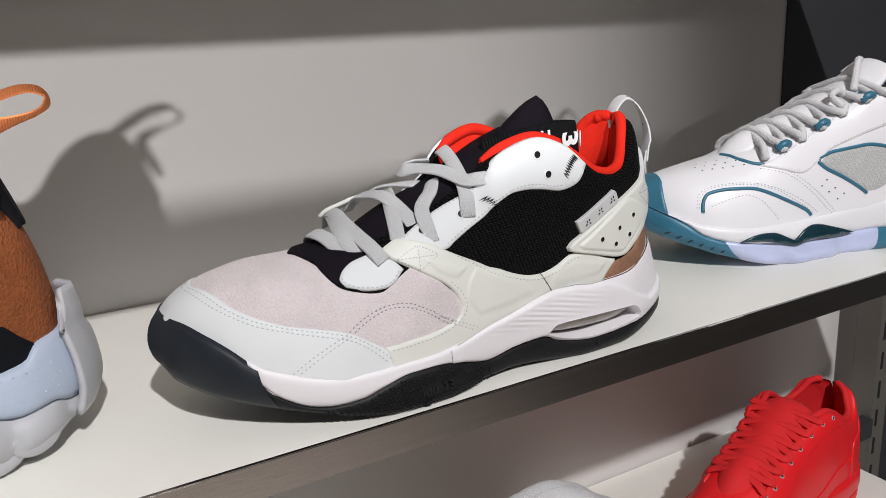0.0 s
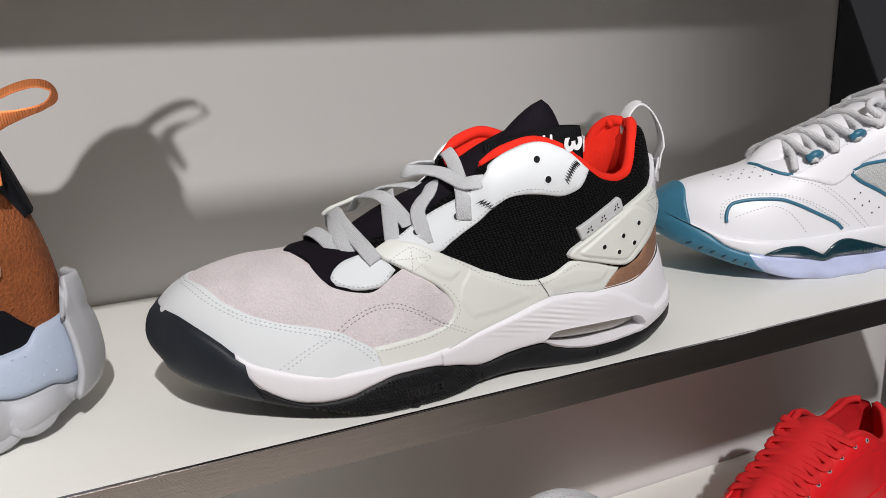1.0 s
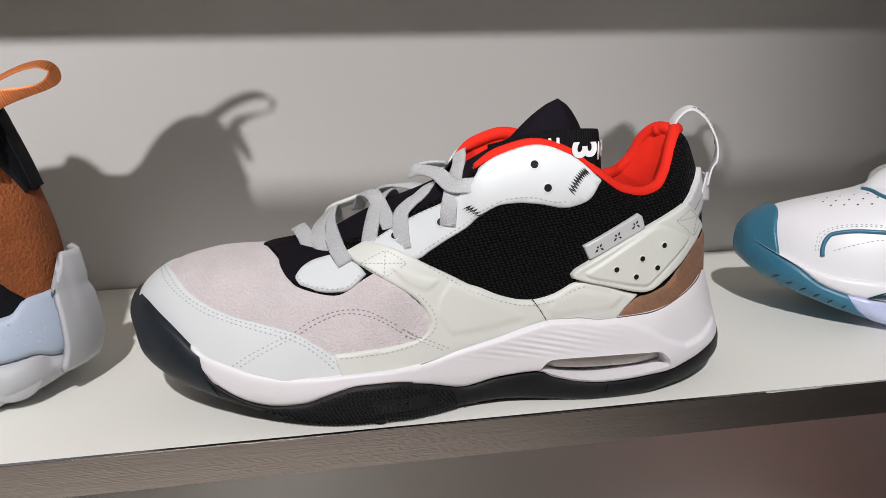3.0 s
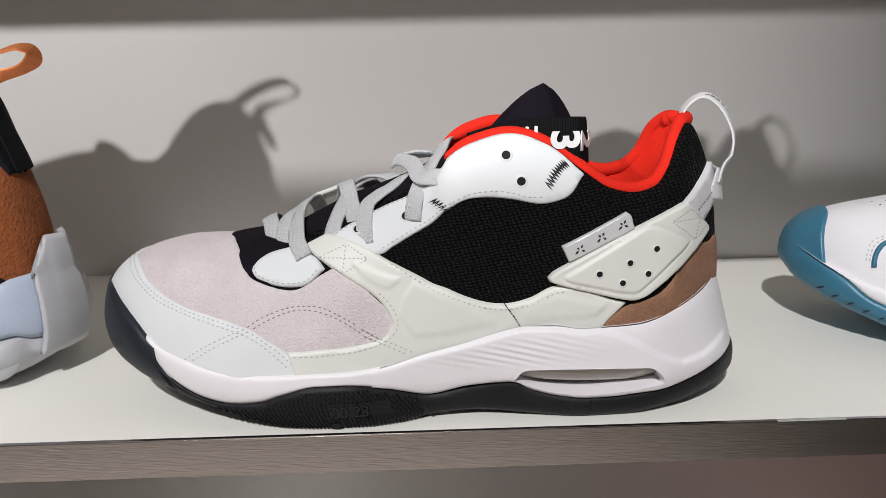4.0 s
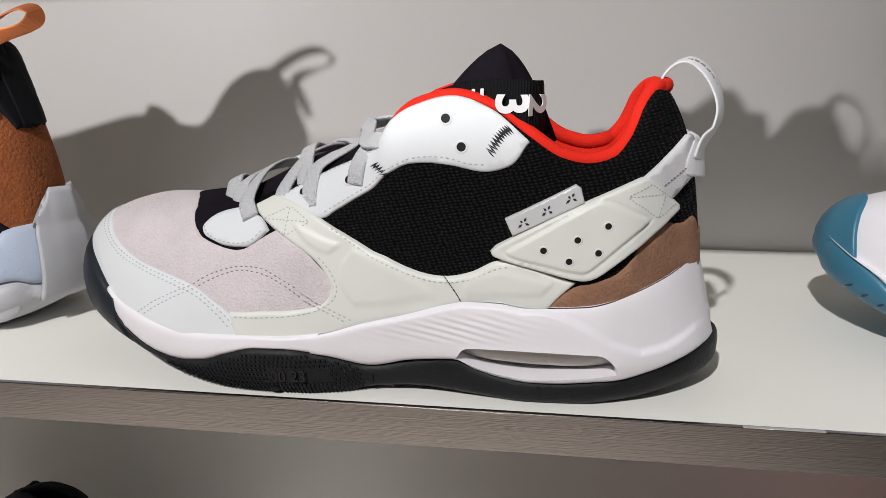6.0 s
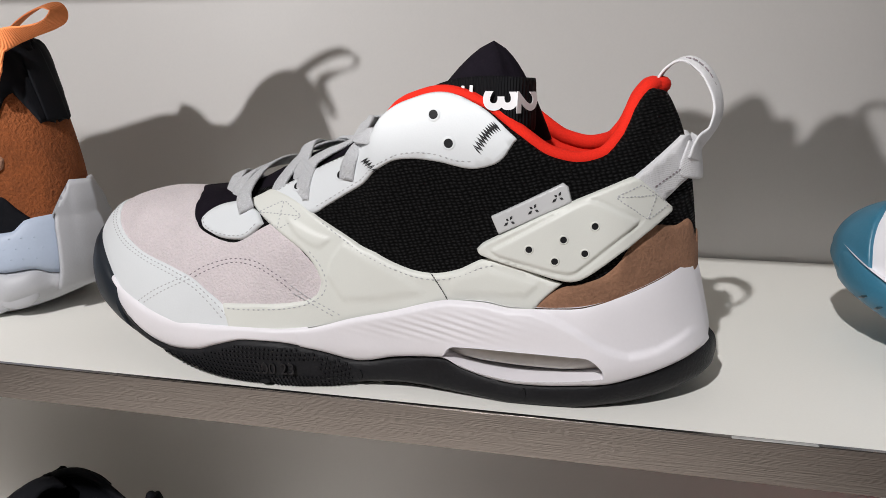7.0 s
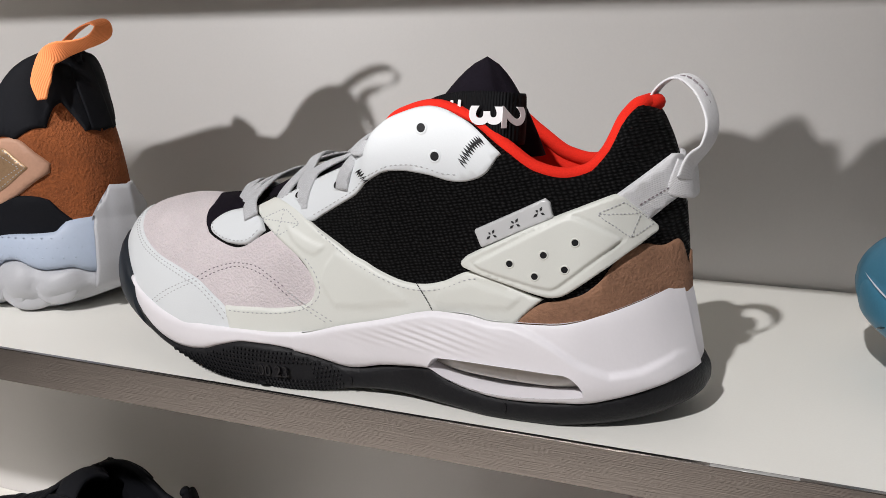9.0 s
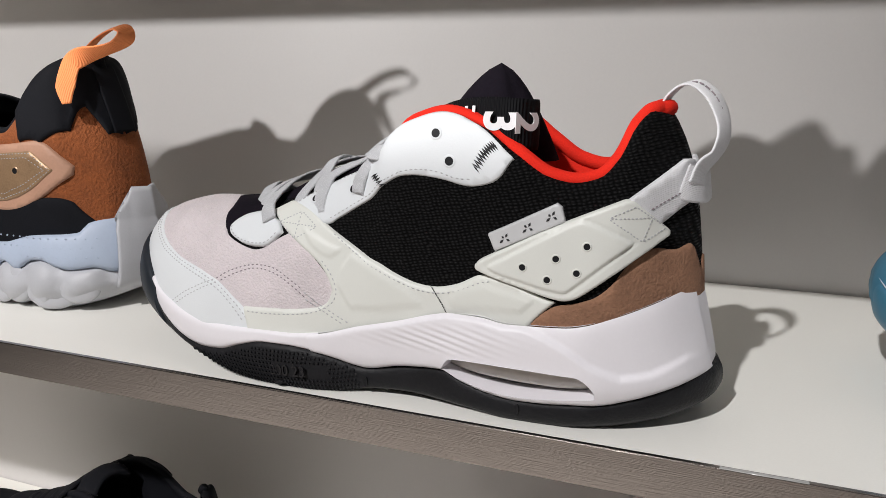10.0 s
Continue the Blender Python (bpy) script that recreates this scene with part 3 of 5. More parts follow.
def sole_band(name, sole, rims, lower, upper, a0, a1, material, parent, label="", n=110, k=9, bulge=0.0, gap=None, wave=None):
    """A band of the sole's wall all round, between two of the rim heights, closed above and below. gap: a stretch of x left out on the near side."""
    A = np.concatenate([np.linspace(a0, a1, n), np.linspace(a1, a0, n)])
    S = np.concatenate([-np.ones(n), np.ones(n)])
    x = sole.x(A)
    r = rims(x)
    lo, up = r[:, lower], r[:, upper]
    verts = []
    for t in np.linspace(0, 1, k):
        out = rim_out(np.full(len(x), t), x, rims, bulge) if upper == 0 else 1.2 * (1 - abs(2 * t - 1) ** 6) - 1.2 + bulge * math.sin(math.pi * t)
        if wave:
            out = out + wave(x, t)
        verts.append(sole.point(A, S, lo + (up - lo) * t, out))
    m = len(A)
    faces = grid_faces(k, m, True)
    if gap:
        faces = [f for f in faces if not (f[0] % m < n and gap[0] < x[f[0] % m] < gap[1])]
    verts = np.concatenate(verts)
    for base, flip in ((0, 0), ((k - 1) * m, 1)):
        for i in range(n - 1):
            f = (base + i, base + i + 1, base + m - 2 - i, base + m - 1 - i)
            faces.append(f if flip else f[::-1])
    return finish(name, verts, faces, material, parent, label)


def eyelet(name, form, a, v, height, radius, parent, ring, material=None):
    """A punched hole: a dark sunk disc with a soft rim."""
    p = form.off(np.array([a]), np.array([v]), np.array([height / 1000]))[0]
    n = form.normal(np.array([a]), np.array([v]))[0]
    q = Vector(n).to_track_quat("Z", "Y").to_matrix().to_4x4()
    bm = bmesh.new()
    k = 16
    rings = [(radius * 1.45, -0.15), (radius * 1.2, 0.16), (radius * 1.0, 0.12), (radius * 0.9, -0.1)]
    vs = [[bm.verts.new((r * math.cos(2 * math.pi * i / k) / 1000, r * math.sin(2 * math.pi * i / k) / 1000, z / 1000)) for i in range(k)] for r, z in rings]
    for r0, r1 in zip(vs, vs[1:]):
        for i in range(k):
            bm.faces.new((r0[i], r0[(i + 1) % k], r1[(i + 1) % k], r1[i]))
    rim = part(name, bm, ring, parent)
    rim.matrix_local = Matrix.Translation(Vector(p)) @ q
    bm = bmesh.new()
    bmesh.ops.create_circle(bm, cap_ends=True, segments=k, radius=radius * 0.95 / 1000, matrix=Matrix.Translation((0, 0, 0.00004)))
    hole = part("hole", bm, material or M["rubber"], rim, smooth=False)
    return rim


# ---- the white, pink and black sneaker ----
main_shoe = thing("sneaker", "white, pale pink and black sneaker with red lining", "shoe")
ON = on_form(MAIN)


def lay(name, outline, height, material, label="", **more):
    return patch(name, outline, ON, height, material, main_shoe, label, FORM_SCALE, **more)


shell("quarter", MAIN, 0.3, 0.996, -0.89, 0, 110, 28, M["mesh"], main_shoe, "black knit mesh side")
shell("quarter", MAIN, 0.3, 0.996, 0.0001, 0.89, 110, 28, M["mesh"], main_shoe, "black knit mesh side")
shell("toe_box", MAIN, 0.045, 0.32, -1, 1, 60, 60, M["suede"], main_shoe, h=-0.0003)

SUEDE = [(MAIN.a(-99), 0), (0.332, -0.212), (0.342, -0.375), (0.356, -0.452), (0.392, -0.517), (0.42, -0.467), (0.436, -0.444), (0.457, -0.571), (0.481, -0.703), (0.492, -0.761), (0.492, -0.81), (0.47, -0.87), (0.42, -0.95), (0.38, -1), (0.25, -1), (0.12, -1)]
lay("vamp", wrapped(SUEDE), 0.45, M["suede"], "pale pink suede vamp", grid=4.0)
CAP = [(0.165, 0), (0.169, -0.08), (0.186, -0.251), (0.199, -0.367), (0.211, -0.444), (0.235, -0.529), (0.269, -0.595), (0.313, -0.641), (0.346, -0.695), (0.368, -0.764), (0.386, -0.826), (0.4, -0.911), (0.408, -1), (0.3, -0.97), (0.25, -0.90), (0.18, -0.82), (0.1, -0.72), (0.06, -0.66)]
lay("toe_cap", wrapped(CAP), 1.1, M["leather"], "white leather toe cap", rim=0.8)
THROAT = [(MAIN.a(-102), 0), (0.330, -0.15), (0.332, -0.266), (0.34, -0.375), (0.352, -0.425), (0.368, -0.475), (0.392, -0.471), (0.404, -0.363), (0.40, -0.10), (0.39, -0.01)]
lay("throat_piece", wrapped(THROAT), 1.0, M["black"], "black nubuck throat piece", rim=0.7)
PATCH = [(0.348, -0.378), (0.356, -0.313), (0.37, -0.259), (0.394, -0.227), (0.414, -0.347), (0.424, -0.444), (0.408, -0.502), (0.394, -0.505), (0.374, -0.485), (0.354, -0.432)]
lay("lace_patch", PATCH, 1.9, M["leather"], "white leather lace patch", rim=0.8)
lay("lace_patch", [(a, -v) for a, v in PATCH], 1.9, M["leather"], "white leather lace patch", rim=0.8)
STAY = [(0.402, -0.266), (0.426, -0.232), (0.455, -0.162), (0.481, -0.131), (0.509, -0.14), (0.527, -0.16), (0.537, -0.117), (0.541, -0.05), (0.562, -0.02), (0.58, -0.012), (0.598, -0.02), (0.614, -0.035), (0.63, -0.06), (0.656, -0.10), (0.672, -0.125), (0.66, -0.32), (0.644, -0.417), (0.624, -0.456), (0.598, -0.452), (0.572, -0.425), (0.557, -0.413), (0.545, -0.413), (0.531, -0.412), (0.509, -0.42), (0.489, -0.445), (0.477, -0.462), (0.457, -0.42), (0.426, -0.29)]
lay("eyestay", STAY, 1.2, M["leather"], "white leather lace panel", rim=0.7)
lay("eyestay", [(a, -v) for a, v in STAY], 1.2, M["leather"], "white leather lace panel", rim=0.7)
GUARD = [(0.4, -0.239), (0.426, -0.193), (0.457, -0.355), (0.481, -0.486), (0.509, -0.598), (0.541, -0.71), (0.566, -0.761), (0.592, -0.78), (0.616, -0.764), (0.642, -0.718), (0.67, -0.695), (0.723, -0.718), (0.707, -0.768), (0.695, -0.815), (0.68, -0.89), (0.648, -0.89), (0.614, -0.895), (0.561, -0.91), (0.517, -0.925), (0.479, -0.95), (0.432, -0.985), (0.394, -0.985), (0.384, -0.815), (0.412, -0.819), (0.443, -0.826), (0.471, -0.819), (0.481, -0.799), (0.485, -0.757), (0.479, -0.699), (0.467, -0.629), (0.445, -0.529), (0.424, -0.417)]
FACET = [np.array(side_line(MAIN, q)) * FORM_SCALE for q in ([(-24.0, 49.8), (-22.3, 57.0), (-17.3, 63.6), (-1.8, 56.6), (11.2, 50.2), (17.5, 45.8), (-2.7, 41.6), (-17.3, 40.2)],
                                                             [(28.5, 49.5), (31.8, 53.2), (44.7, 57.2), (64.0, 52.4), (59.5, 47.9), (31.0, 46.2)])] + [
    np.array([(0.45, -0.45), (0.476, -0.55), (0.495, -0.60), (0.482, -0.62), (0.462, -0.55)]) * FORM_SCALE]


def facets(u, v, d):
    """Raised, soft-edged fields of the moulded side panel."""
    q = np.stack([u * FORM_SCALE[0], v * FORM_SCALE[1]], 1)
    h = np.zeros(len(q))
    for loop in FACET:
        f = curve_through(loop, 2.0, True, 70)
        e = edge_distance(q, f) * np.where(inside(q, f), 1, -1)
        h += 0.7 * np.clip(e / 0.8 + 0.5, 0, 1)
    return h


for s in (1, -1):
    lay("side_panel", [(a, s * v) for a, v in GUARD], 1.7, M["offwhite"], "moulded off-white side panel", rim=0.9, grid=1.0 if s > 0 else 4, relief=facets if s > 0 else None)
CLIP = [(39.0, 64.8), (42.3, 67.9), (68.3, 81.6), (95.9, 93.6), (99.0, 93.8), (111.3, 81.6), (111.5, 79.0), (97.4, 67.6), (83.3, 56.3), (78.1, 53.7), (72.6, 53.7), (58.2, 57.4), (44.7, 61.0), (40.0, 62.6)]
CLIP_FIELD = np.array([(44.7, 65.3), (60.9, 74.9), (77.4, 84.3), (84.0, 85.3), (99.8, 77.3), (90.1, 68.6), (80.8, 60.0), (75.0, 56.9), (60.1, 59.8), (48.0, 62.9)])


def clip_relief(u, v, d):
    """Raised field inside a stitched channel."""
    q = np.stack([u, v], 1)
    f = curve_through(CLIP_FIELD, 1.0, True, 40)
    e = edge_distance(q, f) * np.where(inside(q, f), 1, -1)
    return 0.9 * np.clip(e / 1.2, 0, 1) - 0.55 * np.exp(-((e / 0.45) ** 2))


for far in (False, True):
    made = patch("heel_clip", CLIP, on_side(MAIN, far), 3.2, M["offwhite"], main_shoe, "off-white moulded heel clip", grid=4 if far else 0.8, rim=1.0, corner=35, step=1.0, relief=None if far else clip_relief)
    clip = clip if far else made
BROWN = [(MAIN.a(123.4), 0), (0.950, -0.34), (0.916, -0.475), (0.88, -0.602), (0.832, -0.655), (0.797, -0.685), (0.753, -0.712), (0.719, -0.737), (0.693, -0.815), (0.685, -0.89), (0.8, -0.89), (0.9, -0.89), (0.985, -0.89)]
lay("heel_counter", wrapped(BROWN), 0.8, M["brown"], "brown nubuck heel counter", rim=0.6, corner=70)
STRAP = [(96.5, 93.0), (106.6, 101.0), (114.6, 107.5), (116.8, 107.0), (121.0, 94.0), (120.0, 92.6), (114.8, 89.0), (106.5, 82.0)]
patch("heel_strap", STRAP, on_side(MAIN), 2.3, M["webbing"], main_shoe, "white woven heel strap", rim=0.5, corner=35, step=1.0)
patch("heel_strap", STRAP, on_side(MAIN, True), 2.3, M["webbing"], main_shoe, "white woven heel strap", rim=0.5, corner=35, step=1.0)
M["tpu"] = ramp_material("clear_grey_tpu", (0.55, 0.555, 0.56), 0.3, vary=0.02, bump=0, coat=0.3)
M["dark_thread"] = ramp_material("black_thread", (0.01, 0.01, 0.012), 0.7, vary=0.05, bump=0)
badge = patch("side_tab", [(44.7, 78.2), (59.0, 85.3), (71.9, 91.8), (74.0, 90.3), (75.6, 84.4), (61.0, 77.4), (48.0, 71.0)], on_side(MAIN), 2.0, M["tpu"], main_shoe, "translucent grey tab with three dark marks", rim=0.5, corner=35, step=0.8, grid=1.0)
for k in range(3):
    cx, cz = 52.3 + 8.9 * k, 76.9 + 4.75 * k
    # plain spread-limbed mark
    for dx, dz in ((1.2, 2.6), (2.6, -0.9), (-2.4, -2.4), (-1.6, 1.0)):
        stitches("tab_mark", MAIN, side_line(MAIN, [(cx, cz), (cx + dx, cz + dz)]), 2.2, M["dark_thread"], badge, gap=40, long=0.7 * math.hypot(dx, dz), wide=1.0)

# threads
M["thread"] = ramp_material("pale_thread", (0.44, 0.445, 0.455), 0.7, vary=0.05, bump=0)
M["rose_thread"] = ramp_material("rose_thread", (0.22, 0.185, 0.205), 0.8, vary=0.05, bump=0)
for line in ([(0.157, -0.02), (0.168, -0.17), (0.186, -0.351), (0.203, -0.459), (0.231, -0.552), (0.269, -0.614), (0.313, -0.66), (0.346, -0.714), (0.368, -0.784), (0.382, -0.838), (0.396, -0.911)],
             [(0.149, -0.02), (0.159, -0.19), (0.174, -0.35), (0.196, -0.475), (0.231, -0.583), (0.269, -0.635), (0.313, -0.683), (0.346, -0.737), (0.368, -0.811), (0.388, -0.903)]):
    stitches("toe_stitching", MAIN, line, 1.15, M["thread"], main_shoe, far=True)
W1 = [(0.269, -0.873), (0.297, -0.788), (0.326, -0.726), (0.344, -0.695), (0.362, -0.645), (0.386, -0.61), (0.402, -0.61), (0.42, -0.637), (0.439, -0.699), (0.455, -0.753), (0.475, -0.815), (0.507, -0.888)]
W2 = [(0.279, -0.869), (0.305, -0.795), (0.332, -0.737), (0.35, -0.703), (0.368, -0.66), (0.388, -0.629), (0.402, -0.629), (0.42, -0.66), (0.439, -0.718), (0.457, -0.784), (0.481, -0.846), (0.501, -0.892)]
for w in (W1, W2):
    stitches("toe_stitching", MAIN, w[:4], 1.15, M["thread"], main_shoe)
    stitches("vamp_stitching", MAIN, w[3:10], 0.5, M["rose_thread"], main_shoe)
    stitches("side_stitching", MAIN, w[9:], 1.75, M["thread"], main_shoe)
stitches("patch_stitching", MAIN, [(0.353, -0.36), (0.352, -0.39), (0.362, -0.442), (0.38, -0.477), (0.398, -0.489), (0.408, -0.482), (0.418, -0.436)], 1.95, M["thread"], main_shoe)
stitches("eyestay_stitching", MAIN, [(0.63, -0.421), (0.614, -0.436), (0.598, -0.425), (0.578, -0.405), (0.562, -0.394), (0.547, -0.395), (0.531, -0.389), (0.509, -0.395), (0.489, -0.42), (0.477, -0.436)], 1.25, M["thread"], main_shoe)
stitches("eyestay_stitching", MAIN, [(0.415, -0.27), (0.43, -0.245), (0.455, -0.182), (0.481, -0.151), (0.509, -0.16), (0.525, -0.18)], 1.25, M["thread"], main_shoe)
stitches("side_stitching", MAIN, [(0.485, -0.517), (0.509, -0.618), (0.539, -0.726), (0.566, -0.777), (0.592, -0.796), (0.616, -0.783), (0.642, -0.740), (0.652, -0.725)], 1.75, M["thread"], main_shoe)
stitches("side_stitching", MAIN, [(0.39, -0.838), (0.412, -0.846), (0.443, -0.849), (0.465, -0.842), (0.478, -0.826), (0.488, -0.800), (0.491, -0.758), (0.485, -0.695), (0.474, -0.63)], 1.75, M["thread"], main_shoe)
for box_line in ([(0.418, -0.371), (0.445, -0.34), (0.465, -0.463), (0.441, -0.50), (0.418, -0.371), (0.465, -0.463)], [(0.445, -0.34), (0.441, -0.50)]):
    for p, q in zip(box_line, box_line[1:]):
        stitches("cross_stitching", MAIN, [p, q], 1.72, M["thread"], main_shoe, gap=1.8, long=1.5)
BOX = [(90.7, 86.6), (99.1, 91.0), (109.1, 82.4), (101.9, 77.6), (90.7, 86.6), (104.3, 86.6), (101.9, 77.6)]
for p, q in zip(BOX, BOX[1:]):
    stitches("clip_stitching", MAIN, side_line(MAIN, [p, q]), 3.25, M["thread"], clip, gap=1.6, long=1.4)
M["seam"] = M["dark_thread"]
stitches("side_stitching", MAIN, [(0.59, -0.772), (0.598, -0.805), (0.604, -0.83), (0.612, -0.87)], 1.95, M["seam"], main_shoe, gap=0.8, long=1.0, wide=0.6)
stitches("strap_stitching", MAIN, side_line(MAIN, [(103.8, 89.3), (110.4, 93.2), (117.3, 97.2)]), 2.4, M["rose_thread"], main_shoe, gap=2.0, long=1.6, wide=0.7)
for (a0, v0), (a1, v1), n in (((0.652, -0.150), (0.634, -0.370), 11), ((0.527, -0.30), (0.541, -0.43), 6)):
    zig = []
    for i in range(n * 2):
        t = i / (n * 2 - 1)
        sh = 0.005 if i % 2 else -0.005
        zig.append((a0 + (a1 - a0) * t + sh, v0 + (v1 - v0) * t - sh * 2))
    for p, q in zip(zig, zig[1:]):
        stitches("bar_tack", MAIN, [p, q], 1.35, M["dark_thread"], main_shoe, gap=30, long=0.97 * math.hypot((q[0] - p[0]) * 455, (q[1] - p[1]) * 95), wide=0.62)
for a, v in ((0.594, -0.239), (0.608, -0.375)):
    eyelet("eyelet", MAIN, a, v, 1.35, 1.9, main_shoe, M["leather"])
for a, v in ((0.687, -0.622), (0.713, -0.637), (0.721, -0.552), (0.745, -0.602), (0.755, -0.502)):
    eyelet("clip_hole", MAIN, a, v, 4.25, 1.35, main_shoe, M["offwhite"])

# sole
WINDOW = [(25.0, 18.6), (28.0, 22.8), (31.7, 24.4), (54.7, 25.2), (78.2, 24.6), (85.4, 23.9), (89.9, 19.0), (90.3, 15.6), (75.2, 13.4), (54.0, 12.0), (37.6, 14.0)]


def foam_place(x, z, h):
    r = RIMS(x)
    t = np.clip((z - r[:, 1]) / np.maximum(r[:, 0] - r[:, 1], 0.5), 0, 1)
    return SOLE.point(SOLE.a(x), -1, z, rim_out(t, x, RIMS, 0) + h)


def grooves(x, z, d):
    """Slanted wave-like grooves pressed into the foam, fading out towards their ends."""
    mask = np.exp(-(((x - 22 - (z - 30) * 1.3) / 26) ** 2) * 1.2) * np.clip((z - 25) / 4, 0, 1) * np.clip((40 - z + (x - 20) * 0.1) / 6, 0, 1)
    fade = np.clip(d / 4, 0, 1)
    swell = -1.0 * np.exp(-(((z - 27 - (x - 40) * 0.02) / 7) ** 2)) * np.clip((95 - x) / 30, 0, 1) * np.clip((x + 25) / 20, 0, 1)
    ridge = np.interp(x, [20, 50, 61, 73, 82, 90, 100.5, 112, 126], [50, 46, 43.5, 39.5, 35, 29, 24.5, 26, 31])
    shelf = np.clip((ridge - z) / 3.0 + 0.5, 0, 1)
    shelf = shelf * shelf * (3 - 2 * shelf) * np.clip((x + 30) / 45, 0, 1) * np.clip((133 - x) / 7, 0, 1)
    return fade * (0.42 * mask * np.sin((z + x * 0.22) * 2.1) + 0.5 * swell) + 1.9 * shelf * np.clip(d / 1.2, 0, 1)


near_x = np.linspace(-38, 133, 48)
top = [(x, float(RIMS(np.array([x]))[0, 0]) - 0.15) for x in near_x]
low = [(x, float(RIMS(np.array([x]))[0, 1]) + 0.15 - 0.95 * min(max(x / 20, 0), 1)) for x in near_x[::-1]]
sole_band("midsole", SOLE, RIMS, 1, 0, float(SOLE.a(-134.5)), 0.998, M["foam"], main_shoe, "white foam midsole", k=13, gap=(-36, 131.5))
patch("midsole_side", low[::-1] + top[::-1], foam_place, 0.9, M["foam"], main_shoe, "white foam midsole side", step=1.0, grid=0.8, rim=0.6, holes=[WINDOW], corner=60, relief=grooves, sink=-0.85)
loop = curve_through(WINDOW, 1.2, True)
mid = loop.mean(0)
skirt = np.concatenate([foam_place(mid[0] + (loop[:, 0] - mid[0]) * k, mid[1] + (loop[:, 1] - mid[1]) * k, np.full(len(loop), h)) for k, h in ((1.0, 2.75), (0.99, 1.6), (0.97, -4), (0.95, -16))])
finish("window_rim", skirt, grid_faces(4, len(loop), True), M["foam"], main_shoe, "white recessed window rim")
M["air"] = ramp_material("clear_air_unit", (0.50, 0.47, 0.42), 0.25, vary=0.05, bump=0, coat=0.5)
tube("air_unit", [(22, 21, 21), (40, 18, 20.5), (58, 17.5, 20), (76, 18, 19.5), (93, 22, 19)], [4, 5.2, 5.6, 5.2, 4], M["air"], main_shoe, "smoky translucent air cushion", sides=14)
sole_band("outsole", SOLE, RIMS, 2, 1, float(SOLE.a(-134)), 0.998, M["rubber"], main_shoe, "black rubber outsole", bulge=0.6)
sole_band("toe_bumper", SOLE, RIMS, 2, 0, 0.002, float(SOLE.a(-131)), M["bumper"], main_shoe, "glossy black rubber toe bumper", bulge=2.0)
nub_v, nub_f = [], []
for i in range(47):
    for j in range(9):
        x = -116 + i * 2.1 + (j % 2) * 1.05
        lo, hi = RIMS(np.array([x]))[0, 2], RIMS(np.array([x]))[0, 1]
        z = lo + 1.4 + j * 2.0
        if z > hi - 1.6 or (-68 < x < -62 and z < 4) or (-61 < x < -33 and 5.5 < z < 12.5):
            continue
        t = (z - lo) / (hi - lo)
        o = 0.6 * math.sin(math.pi * t) + 1.2 * (1 - abs(2 * t - 1) ** 6) - 1.2
        a = float(SOLE.a(x))
        ring = [SOLE.point(a + da / 480, -1, z + dz, o - 0.1) for da, dz in ((-0.8, -0.5), (0.6, -0.8), (0.8, 0.6), (-0.6, 0.8))]
        k = len(nub_v)
        nub_v += ring + [SOLE.point(a + 0.5 / 480, -1, z - 0.3, o + 1.15)]
        nub_f += [(k, k + 1, k + 4), (k + 1, k + 2, k + 4), (k + 2, k + 3, k + 4), (k + 3, k, k + 4)]
M["nub"] = ramp_material("glossy_tread_rubber", (0.006, 0.006, 0.007), 0.35, spec=0.4, vary=0.2, bump=0)
finish("tread_texture", nub_v, nub_f, M["nub"], main_shoe, "small pyramid nubs on the rubber", smooth=False)
for x, zz in ((-65, 3.4), (-13.5, 8), (61, 8)):
    bm = bmesh.new()
    bmesh.ops.create_cone(bm, cap_ends=True, segments=12, radius1=1, radius2=1, depth=1)
    g = part("sole_groove", bm, M["rubber"], main_shoe)
    p = SOLE.point(float(SOLE.a(x)), -1, zz * 0.8, -0.6)
    g.matrix_local = pose(*p, 90, 0, 0) @ Matrix.Diagonal((0.0022 if x < -60 else 0.0009, zz * 0.00028, 0.004, 1))

# collar, lining, tongue
for s in (-1, 1):
    aa = np.linspace(float(MAIN.a(-2)), float(MAIN.a(106.5)), 40)
    edge = MAIN.point(aa, np.full(40, s * 0.0005)) * 1000
    tube("collar_piping", edge + np.array([0, -s * 1.2, 0.2]), [1.6] + [3.3] * 11, M["red"], main_shoe, "red padded collar edge", sides=12)
    aa = np.linspace(float(MAIN.a(-4)), float(MAIN.a(106.8)), 70)
    rim = MAIN.point(aa, np.full(70, s * 0.0005)) * 1000
    inward = np.array([48, 50, 0]) - rim * (1, 1, 0)
    rim[:, 1] = 50 + (rim[:, 1] - 50) * np.clip((107.2 - rim[:, 0]) / 3, 0, 1)
    inward /= np.linalg.norm(inward, axis=1, keepdims=True)
    cloth = [rim + inward * (1.0 + 3.6 * math.sin(math.pi * min(t / 0.7, 1)) - 3.0 * max(t - 0.5, 0)) + np.array([0, 0, 1]) * (2.2 - t * (rim[:, 2:] - 58)) for t in np.linspace(0, 1, 18)]
    finish("lining", np.concatenate(cloth) / 1000, grid_faces(18, 70), M["red"], main_shoe, "red padded fabric lining")
tube("collar_piping", [(101, 40, 124.5), (105.5, 45, 126), (107, 50, 126.4), (105.5, 55, 126), (101, 60, 124.5)], 3.3, M["red"], main_shoe, "red padded collar edge", sides=12)
M["insole"] = ramp_material("red_insole", (0.55, 0.02, 0.012), 0.85, grain=1200, bump=0.4)
finish("insole", [(0.04 + 0.066 * math.cos(t), 0.05 + 0.034 * math.sin(t), 0.062) for t in np.linspace(0, 2 * math.pi, 40, endpoint=False)], [tuple(range(40))], M["insole"], main_shoe)

